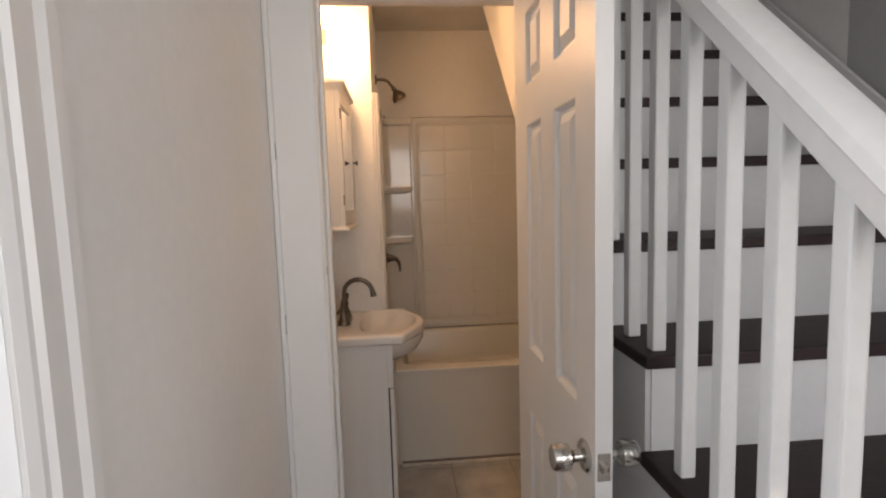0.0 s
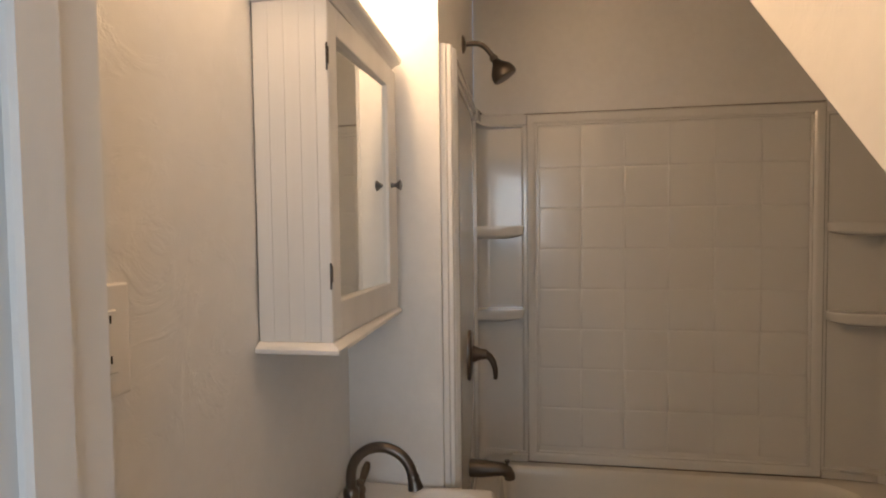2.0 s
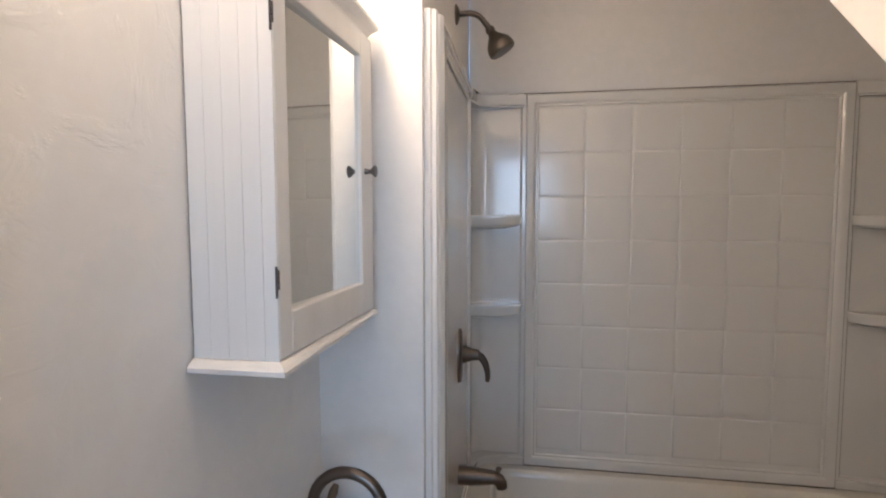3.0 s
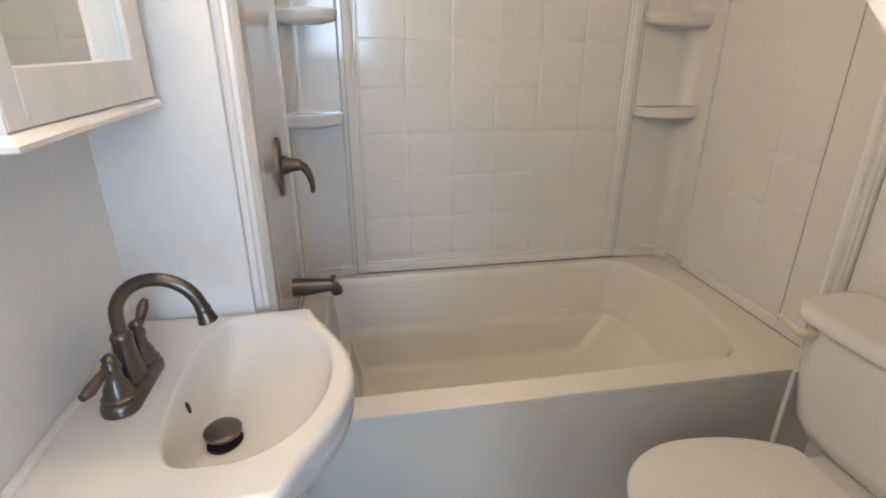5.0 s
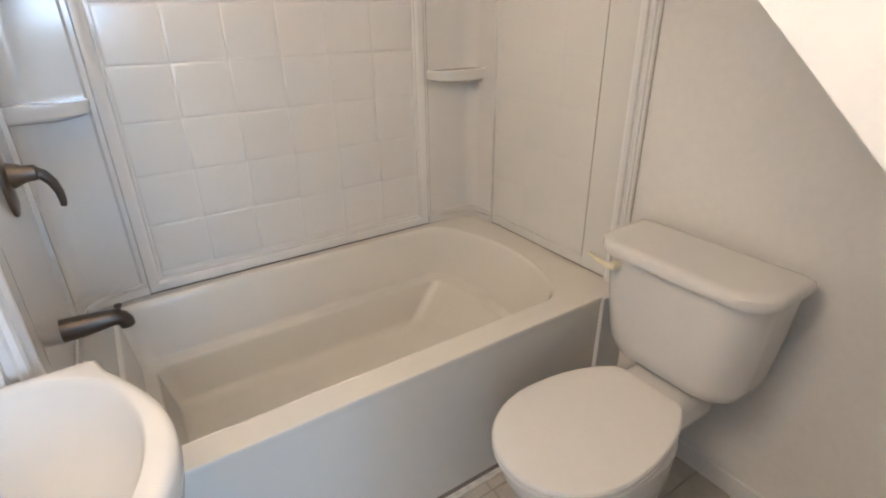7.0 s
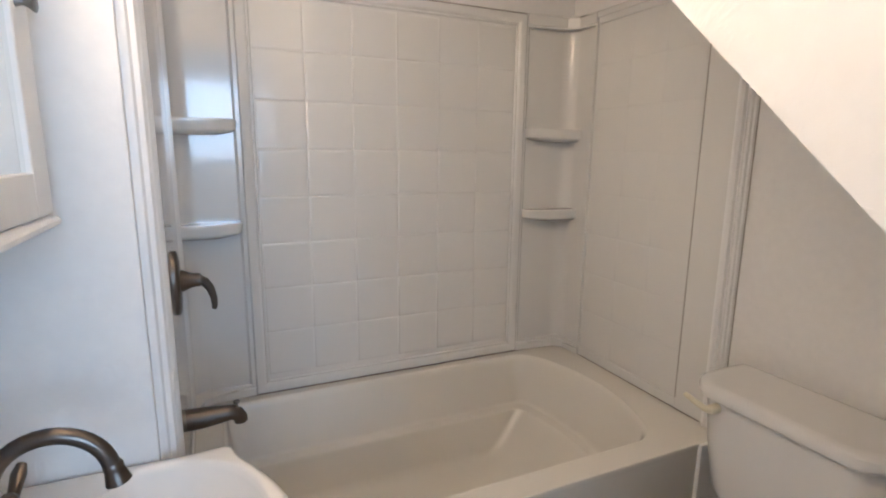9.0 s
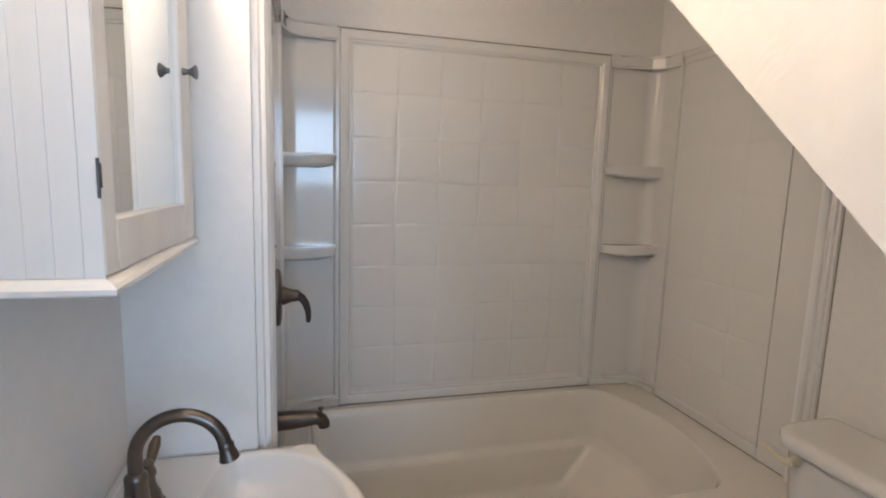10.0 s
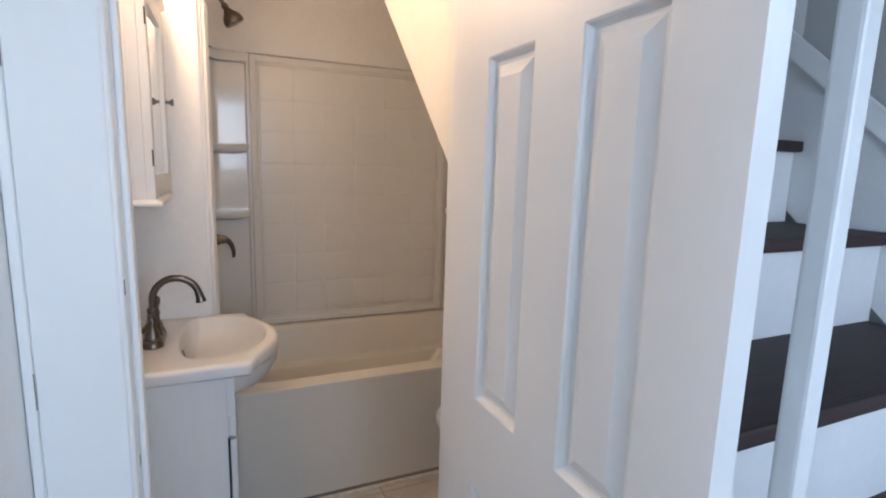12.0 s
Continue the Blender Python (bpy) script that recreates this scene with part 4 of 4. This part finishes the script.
# ---- vanity light above the cabinet ----
LY, LZ = -1.215, 2.125
vl2 = thing("vanity_light", (XL, LY, LZ), "lit wall light bar with frosted glass shades above the cabinet", "wall light")
for d, h in ((0.008, 0.055), (0.014, 0.045), (0.02, 0.032)):
    part("back_plate", B(XL + 0.001 + (d - 0.008), XL + 0.001 + d, LY - 0.275 - h * 0.2, LY + 0.275 + h * 0.2, LZ - h, LZ + h, 0.001, 1), CREAM2, vl2, "cream painted stepped light bar")
for y in (LY - 0.215, LY, LY + 0.215):
    head = new("lamp_head")
    head.parent = vl2
    part("cup", lathe(bmesh.new(), (XL + 0.02, y, LZ), (1, 0, 0), [(0, 0.032), (0.03, 0.03), (0.034, 0.02)], 20), CREAM2, head, smooth=True)
    sh_ = part("bulb", lathe(bmesh.new(), (XL + 0.05, y, LZ), (1, 0, 0), [(0, 0.014), (0.008, 0.018), (0.02, 0.036), (0.035, 0.045), (0.05, 0.048), (0.065, 0.045), (0.08, 0.034), (0.09, 0.018), (0.093, 0.004)]), GLASSGLOW, head, "lit round frosted bulb", smooth=True)
    sh_.visible_shadow = False
    lamp("vanity_bulb", "POINT", Matrix.Translation((XL + 0.10, y, LZ)), LAMP * 2 / 3, (1.0, 0.63, 0.36), radius=0.045)
put_under(vl2)

# ---- outlet ----
ou = thing("wall_outlet", (XL, -1.55, 1.35), "white double socket outlet with a plain cover on the plaster wall", "outlet")
oy, oz = -1.638, 1.348
part("cover_plate", B(XL, XL + 0.006, oy - 0.037, oy + 0.037, oz - 0.06, oz + 0.06, 0.003, 2), SEATMAT, ou)
sk = new("socket")
sk.parent = ou
part("socket_face", B(XL + 0.006, XL + 0.009, oy - 0.0165, oy + 0.0165, oz - 0.033, oz + 0.033, 0.001, 1), SEATMAT, sk)
for dz in (-0.021, 0.021):
    for a, h in ((-0.007, 0.004), (0.007, 0.0035)):
        part("slot", B(XL + 0.0091, XL + 0.0096, oy + a - 0.001, oy + a + 0.001, oz + dz - 0.001, oz + dz + 2 * h), BLACK, sk)
    part("slot", lathe(bmesh.new(), (XL + 0.0091, oy, oz + dz - 0.007), (1, 0, 0), [(0, 0.0026), (0.0006, 0.0026)], 10), BLACK, sk)
for dz in (-0.005, 0.005):
    part("button", B(XL + 0.009, XL + 0.0103, oy - 0.005, oy + 0.005, oz + dz - 0.003, oz + dz + 0.003, 0.0006, 1), SEATMAT, sk)
for dz in (-0.048, 0.048):
    part("screw", lathe(bmesh.new(), (XL + 0.006, oy, oz + dz), (1, 0, 0), [(0, 0.0032), (0.001, 0.0028)], 10), CHROME, ou)
put_under(ou)

# ---- toilet ----
TYC = -1.162
to = thing("toilet", (1.1, TYC, 0), "white porcelain two-piece toilet with its lid closed beside the tub", "toilet")


def egg(x0, x1, half, z, n=40, blunt=0.75):
    """A loop with a blunt back at x1 and a round front at x0."""
    out = []
    xm = x0 + (x1 - x0) * 0.52
    for i in range(n):
        t = 2 * math.pi * i / n
        c, s = math.cos(t), math.sin(t)
        if c < 0:
            x = xm + (xm - x0) * c
            y = half * s
        else:
            x = xm + (x1 - xm) * abs(c) ** blunt
            y = half * (1 - 0.30 * abs(c) ** 2.2) * (abs(s) ** (blunt + 0.1)) * (1 if s >= 0 else -1)
        out.append((x, TYC + y, z))
    return out


def seat_outline(x0, x1, half, back, z):
    """Round at the front, drawn in to a straight hinge edge at the back."""
    xm = x0 + (x1 - x0) * 0.44
    out = [(xm - (xm - x0) * math.sin(radians(a)), TYC - half * math.cos(radians(a)), z) for a in range(0, 181, 9)]
    ctrl = (xm + (x1 - xm) * 0.62, half)
    for sign, order in ((1, range(1, 10)), (-1, range(9, 0, -1))):
        for i in order:
            u = i / 9.4
            px = xm * (1 - u) ** 2 + ctrl[0] * 2 * u * (1 - u) + x1 * u * u
            py = half * (1 - u) ** 2 + half * 2 * u * (1 - u) + back * u * u
            out.append((px, TYC + sign * py, z))
        if sign == 1:
            out += [(x1, TYC + back * k, z) for k in (0.9, 0.6, 0.0, -0.6, -0.9)]
    return out


bm = bmesh.new()
loops = [egg(0.98, 1.36, 0.115, 0.0), egg(0.975, 1.36, 0.118, 0.03), egg(1.0, 1.35, 0.105, 0.06), egg(0.97, 1.34, 0.11, 0.14), egg(0.885, 1.33, 0.155, 0.22), egg(0.83, 1.32, 0.168, 0.29), egg(0.81, 1.31, 0.177, 0.34), egg(0.806, 1.31, 0.180, 0.372), egg(0.815, 1.30, 0.173, 0.382)]
loft(bm, loops, cap0=True, cap1=True)
part("bowl", bm, PORCELAIN, to, smooth=True)
bm = bmesh.new()
box(bm, 1.16, 1.47, TYC - 0.10, TYC + 0.10, 0.30, 0.405, 0.03, 3)
part("deck", bm, PORCELAIN, to, smooth=True)
bm = loft(bmesh.new(), [seat_outline(0.799, 1.270, 0.178, 0.094, 0.384), seat_outline(0.792, 1.275, 0.184, 0.10, 0.388), seat_outline(0.792, 1.275, 0.184, 0.10, 0.396), seat_outline(0.799, 1.270, 0.178, 0.094, 0.399)], cap0=True, cap1=True)
part("seat", bm, SEATMAT, to, smooth=True)
bm = loft(bmesh.new(), [seat_outline(0.797, 1.283, 0.176, 0.095, 0.4005), seat_outline(0.790, 1.289, 0.182, 0.101, 0.404), seat_outline(0.789, 1.290, 0.183, 0.102, 0.411), seat_outline(0.793, 1.287, 0.179, 0.099, 0.417), seat_outline(0.803, 1.280, 0.170, 0.092, 0.4195), seat_outline(0.86, 1.24, 0.12, 0.06, 0.4215)], cap0=True, cap1=True)
part("lid", bm, SEATMAT, to, smooth=True)
for s in (-1, 1):
    part("hinge_cap", B(1.27, 1.302, TYC + s * 0.075 - 0.014, TYC + s * 0.075 + 0.014, 0.383, 0.401, 0.006, 3), SEATMAT, to, smooth=True)


def chamfered(x0, x1, y0, y1, c, z):
    """An outline with cut front corners, softly rounded."""
    corners = [(x1, y1, 0.02), (x0 + c, y1, 0.03), (x0, y1 - c * 0.9, 0.03), (x0, y0 + c * 0.9, 0.03), (x0 + c, y0, 0.03), (x1, y0, 0.02)]
    out = []
    for i, (x, y, r) in enumerate(corners):
        p, q, w = Vector(corners[i - 1][:2]), Vector((x, y)), Vector(corners[(i + 1) % 6][:2])
        a, b = q + (p - q).normalized() * r, q + (w - q).normalized() * r
        for k in range(5):
            u = k / 4
            v = a * (1 - u) ** 2 + q * 2 * u * (1 - u) + b * u * u
            out.append((v.x, v.y, z))
    return out


bm = bmesh.new()
loops = []
for z, hx, hy, r in ((0.405, 0.058, 0.14, 0.04), (0.412, 0.072, 0.168, 0.045), (0.432, 0.082, 0.192, 0.05), (0.475, 0.089, 0.210, 0.05), (0.60, 0.096, 0.227, 0.04), (0.735, 0.10, 0.236, 0.035), (0.741, 0.10, 0.236, 0.035)):
    loops.append(chamfered(1.49 - 2 * hx, 1.49, -1.156 - hy * 0.95, -1.156 + hy * 0.95, 0.05 + 0.1 * r, z))
loft(bm, loops, cap0=True, cap1=True)
part("tank", bm, PORCELAIN, to, smooth=True)
bm = bmesh.new()
loops = []
for z, g in ((0.742, -0.006), (0.746, 0.0), (0.758, 0.003), (0.772, 0.0), (0.779, -0.008), (0.782, -0.022)):
    loops.append(chamfered(1.272 - g, 1.505 + g, -1.393 - g, -0.918 + g, 0.058, z))
loft(bm, loops, cap0=True, cap1=True)
part("tank_lid", bm, PORCELAIN, to, smooth=True)
bm = tube(bmesh.new(), [(1.30, TYC + 0.155, 0.72), (1.262, TYC + 0.155, 0.721), (1.256, TYC + 0.165, 0.722), (1.256, TYC + 0.195, 0.727), (1.258, TYC + 0.228, 0.733)], [0.014, 0.012, 0.0085, 0.008, 0.007], 10)
part("flush_lever", bm, CREAM, to, "cream plastic flush lever", smooth=True)
put_under(to)

# ---- tiles and floor pieces ----
me = tile_mesh(tile_wx, tile_wz)
back = [o for o in sur.children if o.name.startswith("back_panel")][0]
for i in range(6):
    for j in range(8):
        t = new("tile", me)
        t.parent = back
        t.location = (tile_x0 + tile_wx * (i + 0.5), -0.012, tile_z0 + tile_wz * (j + 0.5))
for side, xc in ((-1, XR),):
    w, h = 0.483 / 3, (TOP - RIM - 0.07) / 8
    me = tile_mesh(w, h, 0.0012)
    sheet = [o for e in sur.children if e.name.startswith("end_panel") for o in e.children if o.name.startswith("panel_sheet") and (o.data.vertices[0].co.x < 0.5) == (side == 1)][0]
    for i in range(3):
        for j in range(8):
            t = new("tile", me)
            t.parent = sheet.parent
            t.matrix_local = pose(xc + side * 0.012, -0.185 - w * (i + 0.5), RIM + 0.04 + h * (j + 0.5), 0, 0, 90 * side)
for i in range(6):
    for j in range(4):
        x0, y0 = XL + 0.31 * i - 0.05, Y_IN - 0.08 + 0.31 * j
        a, b, c, d_ = max(x0, XL + 0.001), min(x0 + 0.304, XR - 0.001), max(y0, Y_OUT + 0.002), min(y0 + 0.304, TY0 + 0.011)
        if b - a > 0.02 and d_ - c > 0.02:
            part("floor_tile", B(a, b, c, d_, -0.004, 0.0, 0.001, 1), FLOORMAT, bath_floor)
for i in range(9):
    x0 = HALL_X + 0.001 + 0.1 * i
    if x0 + 0.098 < 0.66:
        part("floor_board", B(x0, x0 + 0.098, HALL_Y, Y_OUT - 0.001, -0.012, 0.0), WOODFLOOR, hall_floor)
